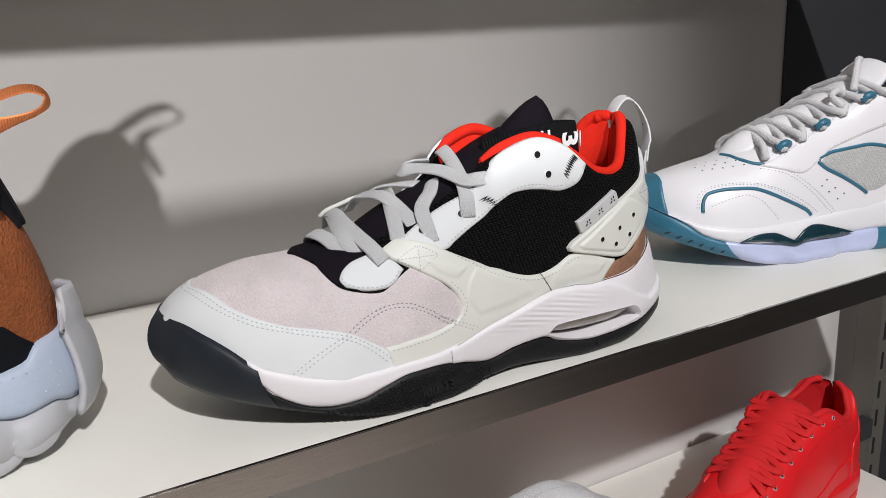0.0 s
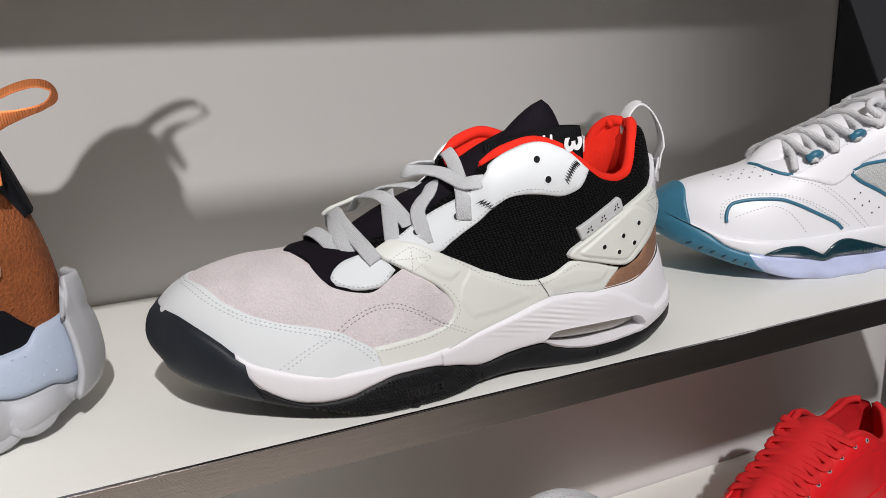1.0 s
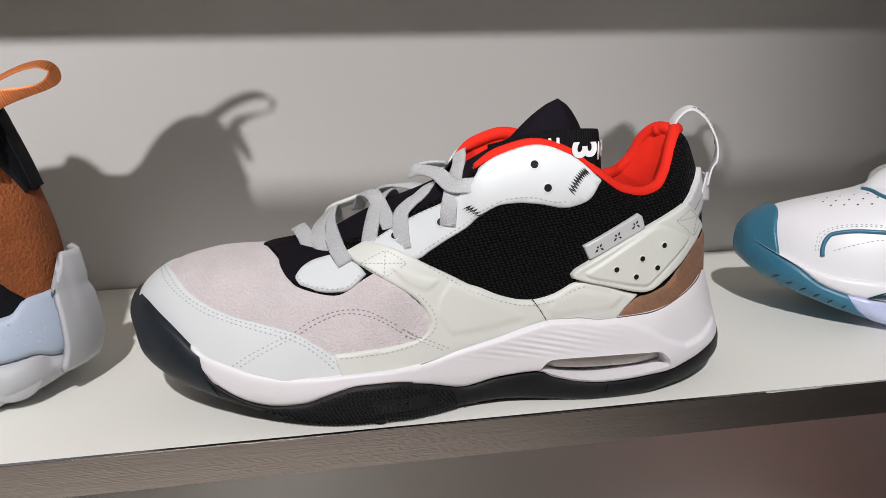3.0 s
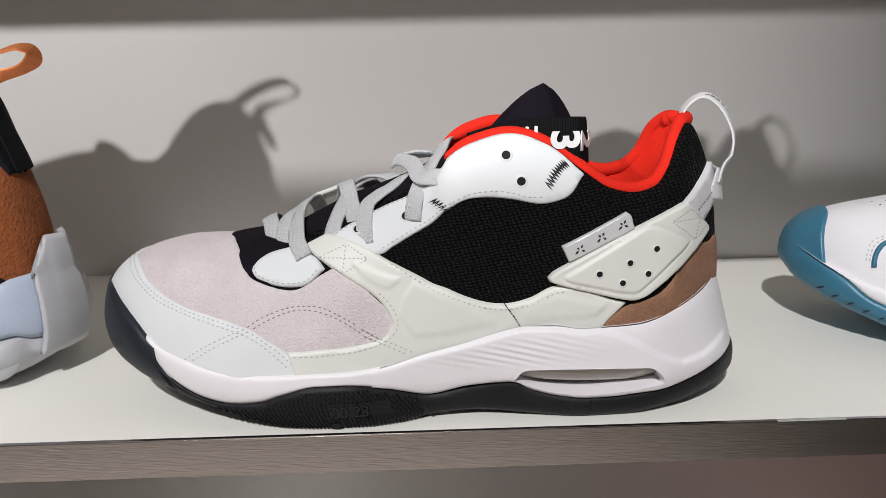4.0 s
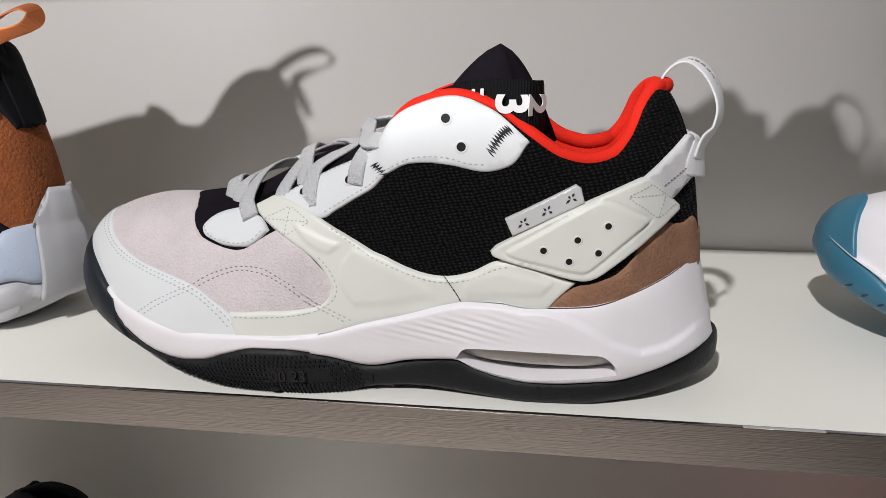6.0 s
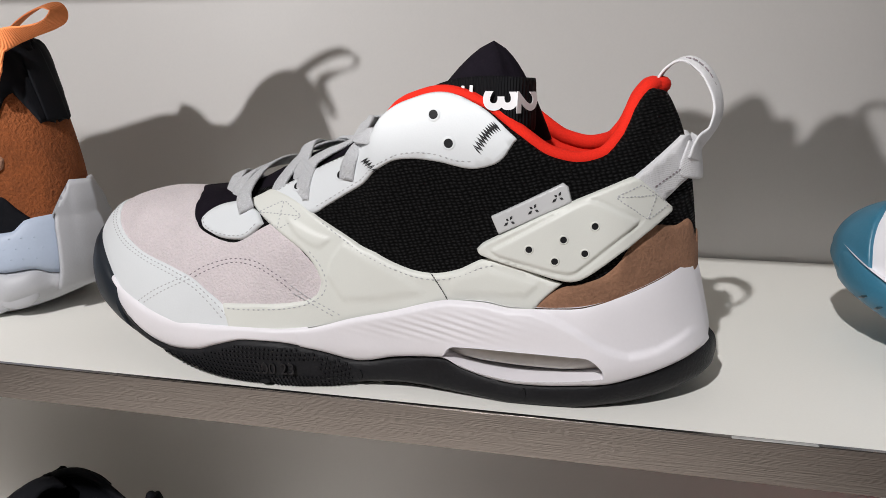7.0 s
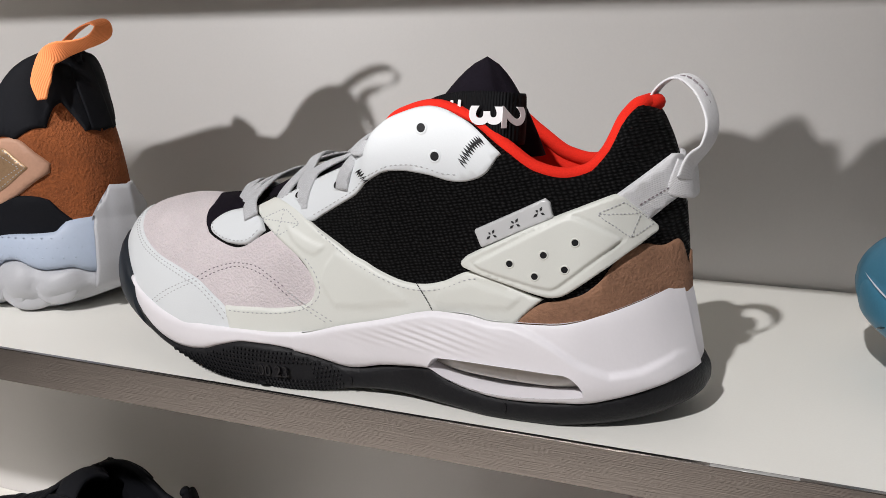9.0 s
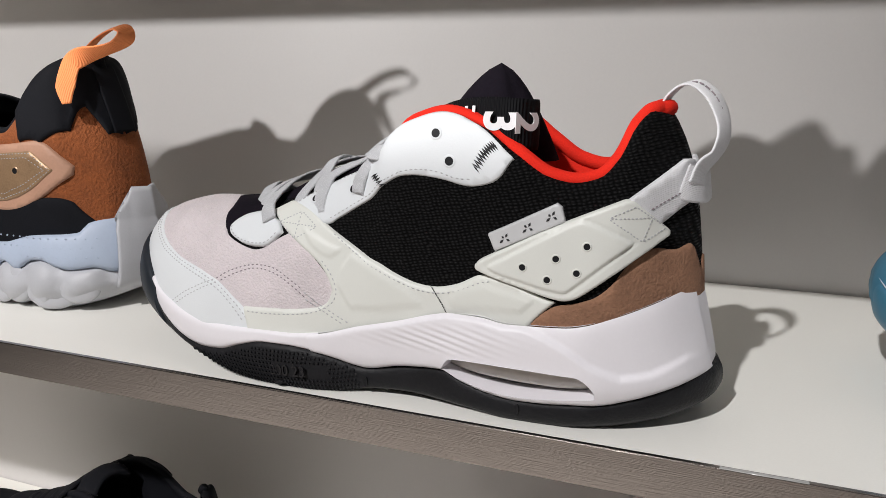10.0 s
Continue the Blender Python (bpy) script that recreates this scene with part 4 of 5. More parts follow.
rows = np.array([(-100, 50, 66, 10), (-88, 50, 72.5, 13), (-70, 50, 79, 17), (-45, 50, 91, 19), (-20, 49.5, 100, 21), (0, 49, 109.5, 24), (16, 48, 118, 25), (30, 47, 124, 23)], float)
q = curve_through(rows, 3.0)
U = np.linspace(-1, 1, 17)
verts = np.stack([np.stack([q[:, 0] + 2 * u * u, q[:, 1] + u * q[:, 3], q[:, 2] - 7 * u * u], 1) for u in U], 1).reshape(-1, 3) / 1000
finish("tongue", verts, grid_faces(len(q), 17), M["black"], main_shoe, "black padded tongue").modifiers.new("thick", "SOLIDIFY").thickness = 0.004
rings = []
for t in np.linspace(0, 1, 14):
    cx, cy, cz = 34 + 6.5 * t, 43 - 6 * t, 106 + 38 * t
    rx, ry = 27.5 * (1 - t) ** 0.72 + 1.6 * (1 - t**8), 18 * (1 - t) ** 0.75 + 1.4 * (1 - t**8)
    rings.append([(cx + rx * math.cos(p) * (1 + 0.06 * math.sin(3 * p) - 0.16 * math.exp(-(((p - 5.6) / 0.3) ** 2))), cy + ry * math.sin(p) * (1 - 0.10 * math.exp(-(((p - 5.6) / 0.3) ** 2))), cz - 2 * math.cos(p) * (1 - t)) for p in np.linspace(0, 2 * math.pi, 28, endpoint=False)])
tip = finish("tongue_top", np.array(rings).reshape(-1, 3) / 1000, grid_faces(14, 28, True), M["black"], main_shoe, "folded black tongue tip")
M["band"] = rib_material("black_webbing", (0.006, 0.006, 0.007), 0.0011, "X", 0.7, 0.0004, 0.08)
strap = ribbon("tongue_strap", [(8, 40, 113), (18, 28.5, 117), (30, 22, 120), (43, 18, 121), (52.5, 19, 120.5), (57, 25, 120), (57.5, 33, 119.5), (53, 41, 119)], [(-0.75, -0.75, 0.25), (-0.5, -0.85, 0.25), (-0.25, -0.95, 0.2), (0, -1, 0.15), (0.45, -0.88, 0.1), (0.9, -0.4, 0.1), (1, 0.1, 0), (0.7, 0.7, 0)], 20, 1.4, M["band"], main_shoe, "black woven strap with white numerals")
M["print"] = ramp_material("white_print", (0.80, 0.79, 0.80), 0.55, vary=0.03, bump=0)


def numeral(text, size, m, parent):
    data = bpy.data.curves.new("numeral", "FONT")
    data.body, data.size, data.extrude, data.align_x, data.align_y = text, size, 0.0002, "CENTER", "CENTER"
    data.offset = size * 0.03
    ob = new("numeral", data)
    data.materials.append(M["print"])
    ob.parent, ob.matrix_local = parent, m
    ob["label"] = "white printed numeral"


numeral("3", 0.0175, pose(0.0462, 0.0160, 0.1216, 82, 90, 6) @ Matrix.Diagonal((1.0, 1.0, 1, 1)), strap)
numeral("2", 0.0168, pose(0.0560, 0.0206, 0.1210, 84, 92, 55), strap)
M["emboss"] = ramp_material("embossed_rubber", (0.012, 0.012, 0.014), 0.35, spec=0.4, vary=0.1, bump=0)
digits = bpy.data.curves.new("size_digits", "FONT")
digits.body, digits.size, digits.extrude, digits.align_x, digits.align_y = "000 23", 0.0072, 0.0005, "CENTER", "CENTER"
digits.materials.append(M["emboss"])
embossed = new("numeral", digits)
embossed.parent, embossed.matrix_local = main_shoe, pose(-0.0475, 0.0028, 0.0088, 90, -5, -4)
embossed["label"] = "embossed black numerals"
# plain bars for the printed word
for i in range(6):
    bx = 17 + 3.6 * i
    p = np.array([bx, np.interp(bx, [8, 18, 30, 43], [40, 28.5, 22, 18]) - 1.9, np.interp(bx, [8, 18, 30, 43], [113, 117, 120, 121]) + 4.2])
    bm = box(-0.0007, 0.0007, -0.0003, 0.0003, -0.0028, 0.0028, 0.0002, 1)
    part("print_bar", bm, M["print"], strap).matrix_local = pose(*(p / 1000), -8, 0, -35 + 5 * i)

# heel pull loop
ribbon("pull_loop", [(104, 50, 119), (104.5, 50, 126), (107, 50, 131.5), (112, 50, 135.6), (117.5, 49.5, 135.8), (123.5, 48.5, 131), (127.5, 47, 123), (128.3, 45, 115.5), (125.5, 42, 108.5), (121.6, 38.5, 104), (120.2, 37, 98)],
       [(-1, 0.1, 0), (-1, 0.1, 0.2), (-0.8, 0.1, 0.6), (-0.3, 0, 1), (0.3, -0.3, 1), (0.9, -0.5, 0.5), (1, -0.5, 0), (1, -0.5, -0.2), (0.8, -0.45, -0.6), (0.9, -0.4, -0.2), (1, -0.5, 0.1)], 10.5, 1.1, M["webbing"], main_shoe, "white woven heel pull loop")
dash = np.array([(112, 135.6), (117.5, 135.8), (123.5, 131), (127.5, 123), (128.3, 115.5)])
for k in range(9):
    c = curve_through(dash, 1.0, corner=170)
    p, q = c[3 + k * 3], c[5 + k * 3]
    tube("loop_stitch", [(p[0] + 0.35, 48.4, p[1] + 0.65), (q[0] + 0.55, 48.0, q[1] + 0.55)], 0.32, M["rose_thread"], main_shoe, sides=6, step=1)
# the strap's end is folded round and sewn down behind the heel
ribbon("strap_fold", [(115.5, 32.6, 99.5), (119, 35.5, 98.2), (122.2, 41, 97.2), (123.6, 50, 97), (123.4, 60, 97.5), (119, 67, 99)], [(0.35, -0.95, 0), (0.6, -0.8, 0.1), (0.9, -0.45, 0.15), (1, 0, 0.15), (0.9, 0.45, 0.15), (0.5, 0.85, 0)], 14, 0.9, M["webbing"], main_shoe, "white folded strap end")

# laces
def lace_run(form, parent, material, ridge, a0, v0, a1, v1, lift, h=3.0, width=7.6, thick=1.5, round_cord=False):
    """One crossing of the lace from an eyelet on one side, over the tongue, to one on the other."""
    s0, s1 = math.copysign(1, v0), math.copysign(1, v1)
    aa = np.array([a0, a0 + (a1 - a0) * 0.06, a0 + (a1 - a0) * 0.16, a0 + (a1 - a0) * 0.24, a1 - (a1 - a0) * 0.24, a1 - (a1 - a0) * 0.16, a1 - (a1 - a0) * 0.06, a1])
    vv = np.array([v0, v0 * 0.72 + s0 * 0.02, v0 * 0.42 + s0 * 0.04, s0 * 0.09, s1 * 0.09, v1 * 0.42 + s1 * 0.04, v1 * 0.72 + s1 * 0.02, v1])
    p = form.off(aa, vv, np.array([h - 1.6, h, h, h - 0.2, h - 0.2, h, h, h - 1.6]) / 1000) * 1000
    n = form.normal(aa, vv)
    m = (p[3] + p[4]) / 2
    top = np.array([m[0], m[1], max(float(np.interp(m[0], ridge[:, 0], ridge[:, 2])), m[2]) + lift])
    p = np.insert(p, 4, top, 0)
    n = np.insert(n, 4, (-0.3, 0, 1), 0)
    if round_cord:
        return tube("lace", p, width / 2, material, parent, step=2.0, sides=8)
    return ribbon("lace", p, n, width, thick, material, parent, taper=6)


def lace(*points):
    """One strand of flat lace through points in mm; its face turns with the slope across the shoe."""
    p = np.array(points, float)
    n = np.stack([np.full(len(p), -0.35), np.clip((p[:, 1] - 50) / 38, -0.9, 0.9), np.full(len(p), 0.75)], 1)
    return ribbon("lace", p, n, 7.6, 1.4, M["lace"], main_shoe, step=1.5)


lace((-75.5, 26.5, 70.5), (-78, 32, 76.5), (-82, 46, 83), (-84.5, 57, 84), (-83, 68, 80), (-80, 76, 73))
lace((-66, 80, 88), (-70, 66, 88), (-74.5, 48, 86), (-75, 36, 81.5), (-71, 27, 75))
lace((-64, 19, 74), (-67.5, 25, 80), (-70, 48, 87), (-68, 68, 89.5), (-66, 82, 87), (-64, 90, 79))
lace((-53, 24.5, 78), (-51.5, 29.5, 85.5), (-47, 44, 95.5), (-43, 55, 98), (-38, 68, 97), (-34, 79, 90))
lace((-40, 24.5, 81), (-43, 31, 89.5), (-47, 50, 98.5), (-50, 68, 97.5), (-51, 79, 94), (-53, 87, 86))
lace((-37.5, 18.5, 79), (-38, 22, 86), (-37, 29, 93.5), (-32, 34, 97.5), (-27, 38, 100), (-20, 48, 103.5), (-14, 62, 103), (-11, 72, 97))
lace((-45, 80, 94), (-38, 74, 99), (-31, 66, 101), (-25, 56, 101.5))
lace((-17, 17.2, 89), (-16.2, 19, 96), (-13.5, 26, 103), (-9, 40, 108.5), (-4, 56, 113), (-1, 70, 116), (2, 78, 113))
ribbon("lace", [(1.5, 20, 100), (5.2, 16.2, 104.5), (0, 17, 107), (-8, 20, 107), (-13.5, 26, 106.5), (-17, 44, 109.5), (-22, 60, 109), (-25.8, 71, 107), (-22, 78.5, 107.5), (-15, 79, 109), (-7, 74, 110)],
       [(0.6, -0.6, -0.4), (0.5, -0.85, 0.1), (-0.2, -0.85, 0.5), (-0.3, -0.75, 0.6), (-0.4, -0.5, 0.75), (-0.5, -0.1, 0.85), (-0.6, 0, 0.8), (-0.9, -0.1, 0.4), (-0.4, 0.6, 0.7), (0.2, 0.5, 0.85), (0.3, 0.2, 0.9)], 7.6, 1.4, M["lace"], main_shoe)
ribbon("lace_tab", [(-68, 88.5, 84.5), (-65, 87, 87.5), (-58, 84, 90.5), (-50.8, 81, 93.3), (-48, 80, 92)], [(-0.3, 0.5, 0.8)] * 5, 8, 2.2, M["offwhite"], main_shoe, "white leather lace tab")
for a, v in ((0.456, -0.255), (0.502, -0.30)):
    eyelet("eyelet", MAIN, a, v, 1.35, 1.9, main_shoe, M["leather"])

# ---- the neighbouring shoes ----
M["orange_brown"] = ramp_material("rust_suede", (0.25, 0.070, 0.018), 0.95, vary=0.3, grain=600, bump=1.0, coarse=60, depth=0.0012)
M["black_smooth"] = ramp_material("black_nubuck_smooth", (0.007, 0.0075, 0.010), 0.75, spec=0.12, vary=0.2, grain=900, bump=0.2, coarse=50)
M["ice"] = ramp_material("ice_blue_foam", (0.43, 0.50, 0.62), 0.55, vary=0.03, grain=600, bump=0.1, coarse=50, depth=0.0004)
M["pale"] = ramp_material("pale_grey_foam", (0.45, 0.455, 0.48), 0.5, vary=0.03, grain=900, bump=0.15, coarse=50, depth=0.0004)
M["tan"] = ramp_material("tan_leather", (0.48, 0.27, 0.18), 0.6, vary=0.08, grain=700, bump=0.2, coarse=50)
M["gold"] = ramp_material("bronze_film", (0.36, 0.23, 0.13), 0.4, 0.35, vary=0.2, grain=900, bump=0.3, coarse=80)
M["orange_web"] = rib_material("orange_webbing", (0.95, 0.31, 0.11), 0.0011, "X", 0.75, 0.00025)
M["petrol"] = ramp_material("petrol_blue_rubber", (0.035, 0.16, 0.25), 0.4, vary=0.08, grain=900, bump=0.08, coarse=40)
M["deep_teal"] = ramp_material("deep_teal_plate", (0.008, 0.035, 0.05), 0.15, vary=0.1, bump=0, coat=0.4)
M["lilac"] = ramp_material("lilac_translucent_rubber", (0.52, 0.57, 0.80), 0.25, vary=0.04, bump=0, coat=0.4)
M["white_mesh"] = knit_material("white_knit", (0.50, 0.51, 0.51), (0.74, 0.75, 0.75), cell=0.0014)
M["cold_white"] = ramp_material("bright_white_leather", (0.82, 0.815, 0.85), 0.4, vary=0.015, grain=1400, bump=0.08, coarse=45, depth=0.0003)
M["cord"] = knit_material("white_cord", (0.70, 0.70, 0.72), (0.82, 0.82, 0.83), cell=0.0012)
M["scarlet"] = ramp_material("scarlet_leather", (0.74, 0.012, 0.018), 0.42, vary=0.06, grain=1200, bump=0.1, coarse=50, depth=0.0004)
M["scarlet_cloth"] = ramp_material("scarlet_cloth", (0.66, 0.01, 0.014), 0.8, vary=0.15, grain=1500, bump=0.4, coarse=50, depth=0.0006)
M["white_cloth"] = knit_material("white_ribbed_knit", (0.62, 0.64, 0.68), (0.80, 0.81, 0.83), cell=0.0018)


def tongue_of(form, top, material, parent, width=22, label=""):
    """A padded tongue that follows the throat and stands out of the collar."""
    xs = np.array([-96, -80, -55, -30, -8, 10])
    t = form.at(xs)[:, 3]
    r = [(x, form.centre, z + (4 if x > -90 else -6), w) for x, z, w in zip(xs, t, (9, 12, 16, 18, 20, width))] + [(*top, width * 0.8)]
    r = np.array([np.array(q, float) for q in r])
    q = curve_through(r, 3.0)
    u = np.linspace(-1, 1, 15)
    verts = np.stack([np.stack([q[:, 0] + 3 * k * k, q[:, 1] + k * q[:, 3], q[:, 2] - 7 * k * k], 1) for k in u], 1).reshape(-1, 3) / 1000
    ob = finish("tongue", verts, grid_faces(len(q), 15), material, parent, label)
    ob.modifiers.new("thick", "SOLIDIFY").thickness = 0.005
    return r


def lining_of(form, parent, material, label="", radius=3.4, x0=0.0, piping=None):
    for s in (-1, 1):
        aa = np.linspace(float(form.a(x0)), float(form.a(103.5)), 36)
        edge = form.point(aa, np.full(36, s * 0.0005)) * 1000
        tube("collar_edge", edge + np.array([0, -s * 1.2, 0]), radius, piping or material, parent, sides=10)
        A, V = np.meshgrid(np.linspace(float(form.a(x0 - 2)), 0.93, 50), np.linspace(0.002, 0.66, 14), indexing="ij")
        finish("lining", form.off(A, s * V, -0.0012 - 0.004 * np.clip(V / 0.12, 0, 1)).reshape(-1, 3), grid_faces(50, 14), material, parent, label)
    finish("insole", [(0.045 + 0.058 * math.cos(t), form.centre / 1000 + 0.03 * math.sin(t), 0.055) for t in np.linspace(0, 2 * math.pi, 32, endpoint=False)], [tuple(range(32))], material, parent)


def bead(name, form, line, height, radius, material, parent, label=""):
    c = curve_through(np.array(line, float) * FORM_SCALE, 1.5) / FORM_SCALE
    return tube(name, form.off(c[:, 0], c[:, 1], np.full(len(c), height / 1000)) * 1000, radius, material, parent, label, step=3, sides=8, squash=1.0)


def base_upper(form, material, parent, label, low=0.92):
    shell("upper", form, 0.004, 0.996, -low, 0, 110, 26, material, parent, label)
    shell("upper", form, 0.004, 0.996, 0.0001, low, 110, 26, material, parent, label)


# rust-brown boot-like sneaker, heel towards the white one
boot = thing("sneaker", "rust-brown and black suede sneaker with an orange pull loop", "shoe", (-0.329, 0.040, 0))
base_upper(BOOT, M["orange_brown"], boot, "rust-brown suede upper")
BO = on_form(BOOT)


def boot_lay(name, outline, height, material, label="", **more):
    return patch(name, outline, BO, height, material, boot, label, FORM_SCALE, **more)


BACK = [(float(BOOT.a(x)), v) for x, v in ((105, -0.004), (98, -0.005), (90, -0.005), (82, -0.006), (75, -0.01), (69, -0.02))]
BACK += [(float(BOOT.a(x)), float(side_v(BOOT, x, z))) for x, z in ((72, 99), (86, 99), (101.5, 105.5), (104, 117), (106, 119.5), (110.5, 112), (115.2, 103.0))] + [(float(BOOT.a(116.8)), -0.004)]
for s in (1, -1):
    boot_lay("heel_collar", [(a, s * v) for a, v in BACK], 2.0, M["black_smooth"], "black nubuck heel collar", corner=30)
ribbon("heel_tab", [(99.5, 50, 148.5), (104.5, 50, 141), (109, 50, 130), (113.5, 50, 117.5), (117.6, 50, 104.5)], [(0.5, 0, 1), (0.9, 0, 0.5), (1, 0, 0.35), (1, 0, 0.3), (1, 0, 0.3)], 17, 1.6, M["black_smooth"], boot, "black heel tab")
lining_of(BOOT, boot, M["black_smooth"], "black lining", 3.2, piping=M["black_smooth"])
tongue_of(BOOT, (14, 50, 124), M["black_smooth"], boot, 25, "black padded tongue")
BOOT_SIDE = on_side(BOOT)
emblem = patch("side_emblem", [(30, 96), (60, 98), (84, 101), (91, 98), (103.5, 86), (103, 81), (82, 66), (62, 59), (35, 60)], BOOT_SIDE, 2.2, M["tan"], boot, "tan leather side emblem", corner=30, step=1.2)
patch("emblem_field", [(34, 91), (60, 93.5), (81, 95.5), (95, 84), (78, 71), (60, 64.5), (38, 65)], BOOT_SIDE, 3.0, M["gold"], emblem, "bronze coated emblem field", corner=30, step=1.2)
for inset in (0.0, 2.6):
    stitches("emblem_stitching", BOOT, side_line(BOOT, [(36 + inset, 89.5 - inset), (60, 92 - inset), (80 - inset, 93.5 - inset), (92.5 - inset * 1.3, 84), (77 - inset, 72.5 + inset), (60, 66.5 + inset), (40 + inset, 67 + inset)]), 3.1, M["thread"], emblem)
eyelet("eyelet", BOOT, float(BOOT.a(70)), float(side_v(BOOT, 70, 83)), 3.2, 1.8, boot, M["gold"])
boot_lay("side_band", [(0.50, -0.72), (0.60, -0.69), (0.684, -0.700), (0.753, -0.755), (0.862, -0.800), (0.85, -0.90), (0.75, -0.94), (0.55, -0.94)], 1.6, M["black_smooth"], "black lower side band", corner=60)


def bubbles(x, t):
    return 5.5 * np.abs(np.sin((x - 77 + (t - 0.5) * 9) * 0.131)) ** 0.5 * math.sin(math.pi * t) ** 0.6 - 3.2


sole_band("midsole", BOOT_SOLE, BOOT_RIMS, 1, 0, 0.002, 0.998, M["ice"], boot, "ice-blue foam midsole", k=11, bulge=0.6)
sole_band("outsole", BOOT_SOLE, BOOT_RIMS, 2, 1, 0.002, 0.998, M["pale"], boot, "pale grey bubbled outsole", k=13, bulge=2.2, wave=bubbles)
A, Z = np.meshgrid(np.linspace(float(BOOT_SOLE.a(127)), 0.999, 16), np.linspace(16, 72, 18), indexing="ij")
clip_pts = [BOOT_SOLE.point(A, s, np.minimum(Z, 56 + (BOOT_SOLE.x(A) - 127) * 3.2), 1.6 + 0.9 * (np.abs(Z - 54) > 3)) for s in (-1, 1)]
heel = finish("heel_counter", np.concatenate([clip_pts[0], clip_pts[1][::-1]]).reshape(-1, 3), grid_faces(32, 18), M["pale"], boot, "pale grey moulded heel counter")
heel.modifiers.new("thick", "SOLIDIFY").thickness = 0.003
# rounded lobes swelling out of the outsole's wall, some tucked low between the others
for x, z, rx, rz in ((-5, 14, 12, 12), (16, 9, 11, 8), (32, 15, 12, 12), (50, 8, 10, 7), (64, 15, 12.5, 12), (82, 15, 11, 12), (96, 8.5, 13, 7.5), (109, 16, 12, 11)):
    bm = bmesh.new()
    bmesh.ops.create_uvsphere(bm, u_segments=24, v_segments=14, radius=0.001)
    lobe = part("outsole_lobe", bm, M["pale"], boot)
    p = BOOT_SOLE.point(float(BOOT_SOLE.a(x)), -1, z, -2.2)
    lobe.matrix_local = pose(*p, 0, -6, -6 if x < 90 else 24) @ Matrix.Diagonal((rx * 1.05, 3.8, rz * 0.95, 1))
dots_v, dots_f = [], []
for i in range(20):
    for j in range(3):
        x, z = 20 + i * 5.2 + (j % 2) * 2.6, 34 + j * 5.5
        p = BOOT_SOLE.point(float(BOOT_SOLE.a(x)), -1, z, 0.7)
        k = len(dots_v)
        dots_v += [p + np.array(d) / 1000 for d in ((-0.7, 0.3, 0), (0, 0.3, -0.7), (0.7, 0.3, 0), (0, 0.3, 0.7), (0, -0.5, 0))]
        dots_f += [(k, k + 1, k + 4), (k + 1, k + 2, k + 4), (k + 2, k + 3, k + 4), (k + 3, k, k + 4)]
finish("foam_texture", dots_v, dots_f, M["ice"], boot)
ribbon("pull_loop", [(88, 44, 143), (97, 44, 149.5), (110, 43, 158), (122, 42, 163), (131, 40, 163.5), (135.5, 38, 159), (131, 35.5, 154), (121, 33.5, 151), (111, 31, 148.5), (104.5, 28, 144.5), (103.5, 24.5, 138), (105.5, 20, 130), (108, 17.5, 122)],
       [(-0.5, -0.25, 0.84), (-0.5, -0.28, 0.84), (-0.47, -0.28, 0.84), (-0.3, -0.28, 0.9), (0.35, -0.3, 0.85), (1, -0.25, 0), (0.3, -0.3, -0.9), (0.2, -0.4, -0.85), (0.1, -0.75, -0.6), (0.2, -0.95, -0.1), (0.35, -0.9, 0.2), (0.45, -0.85, 0.3), (0.45, -0.85, 0.3)], 11, 1.0, M["orange_web"], boot, "orange woven pull loop", taper=11)

# white and petrol-blue sneaker
court = thing("sneaker", "white leather sneaker with petrol-blue piping and toe", "shoe", (0.341, 0.031, 0), -15)
base_upper(COURT, M["cold_white"], court, "white leather upper")
lining_of(COURT, court, M["white_mesh"], "white lining", piping=M["petrol"])
court_rows = tongue_of(COURT, (34, 50, 140), M["cold_white"], court, 25, "white padded tongue")
sole_band("midsole", SOLE, COURT_RIMS, 1, 0, 0.002, 0.998, M["cold_white"], court, "white foam midsole", k=11, bulge=0.8)
sole_band("toe_bumper", SOLE, COURT_RIMS, 2, 1, 0.002, float(SOLE.a(-118)), M["petrol"], court, "petrol-blue rubber toe bumper", k=9, bulge=1.6)
sole_band("outsole", SOLE, COURT_RIMS, 2, 1, float(SOLE.a(-119)), float(SOLE.a(20)), M["lilac"], court, "lilac translucent outsole", k=9, bulge=1.0, wave=lambda x, t: 1.2 * np.sin(x * 0.16))
sole_band("heel_outsole", SOLE, COURT_RIMS, 2, 1, float(SOLE.a(19)), 0.998, M["petrol"], court, "petrol-blue heel outsole", k=9, bulge=1.0)
CO = on_form(COURT)
patch("toe_wrap", wrapped([(0.172, 0), (0.166, -0.2), (0.158, -0.36), (0.154, -0.55), (0.157, -0.75), (0.16, -0.95), (0.1, -0.97), (0.02, -0.97)]), CO, 1.8, M["petrol"], court, "petrol-blue rubber toe wrap", FORM_SCALE)
patch("sole_plate", [(-109.2, 21.5), (-100, 25), (-92.5, 26.8), (-84, 27.2), (-77.3, 26.1), (-65.0, 19.6), (-53.0, 27.8), (-43.1, 29.5), (-25.3, 24.9), (-3.4, 17.7), (-25.3, 16.1), (-50.0, 18.5), (-66, 14.4), (-79.4, 18.5), (-91.9, 21.0)], lambda x, z, h: SOLE.point(SOLE.a(x), -1, z, 1.3 + h), 0.9, M["deep_teal"], court, "glossy deep teal sole plate", rim=0.6, corner=60)
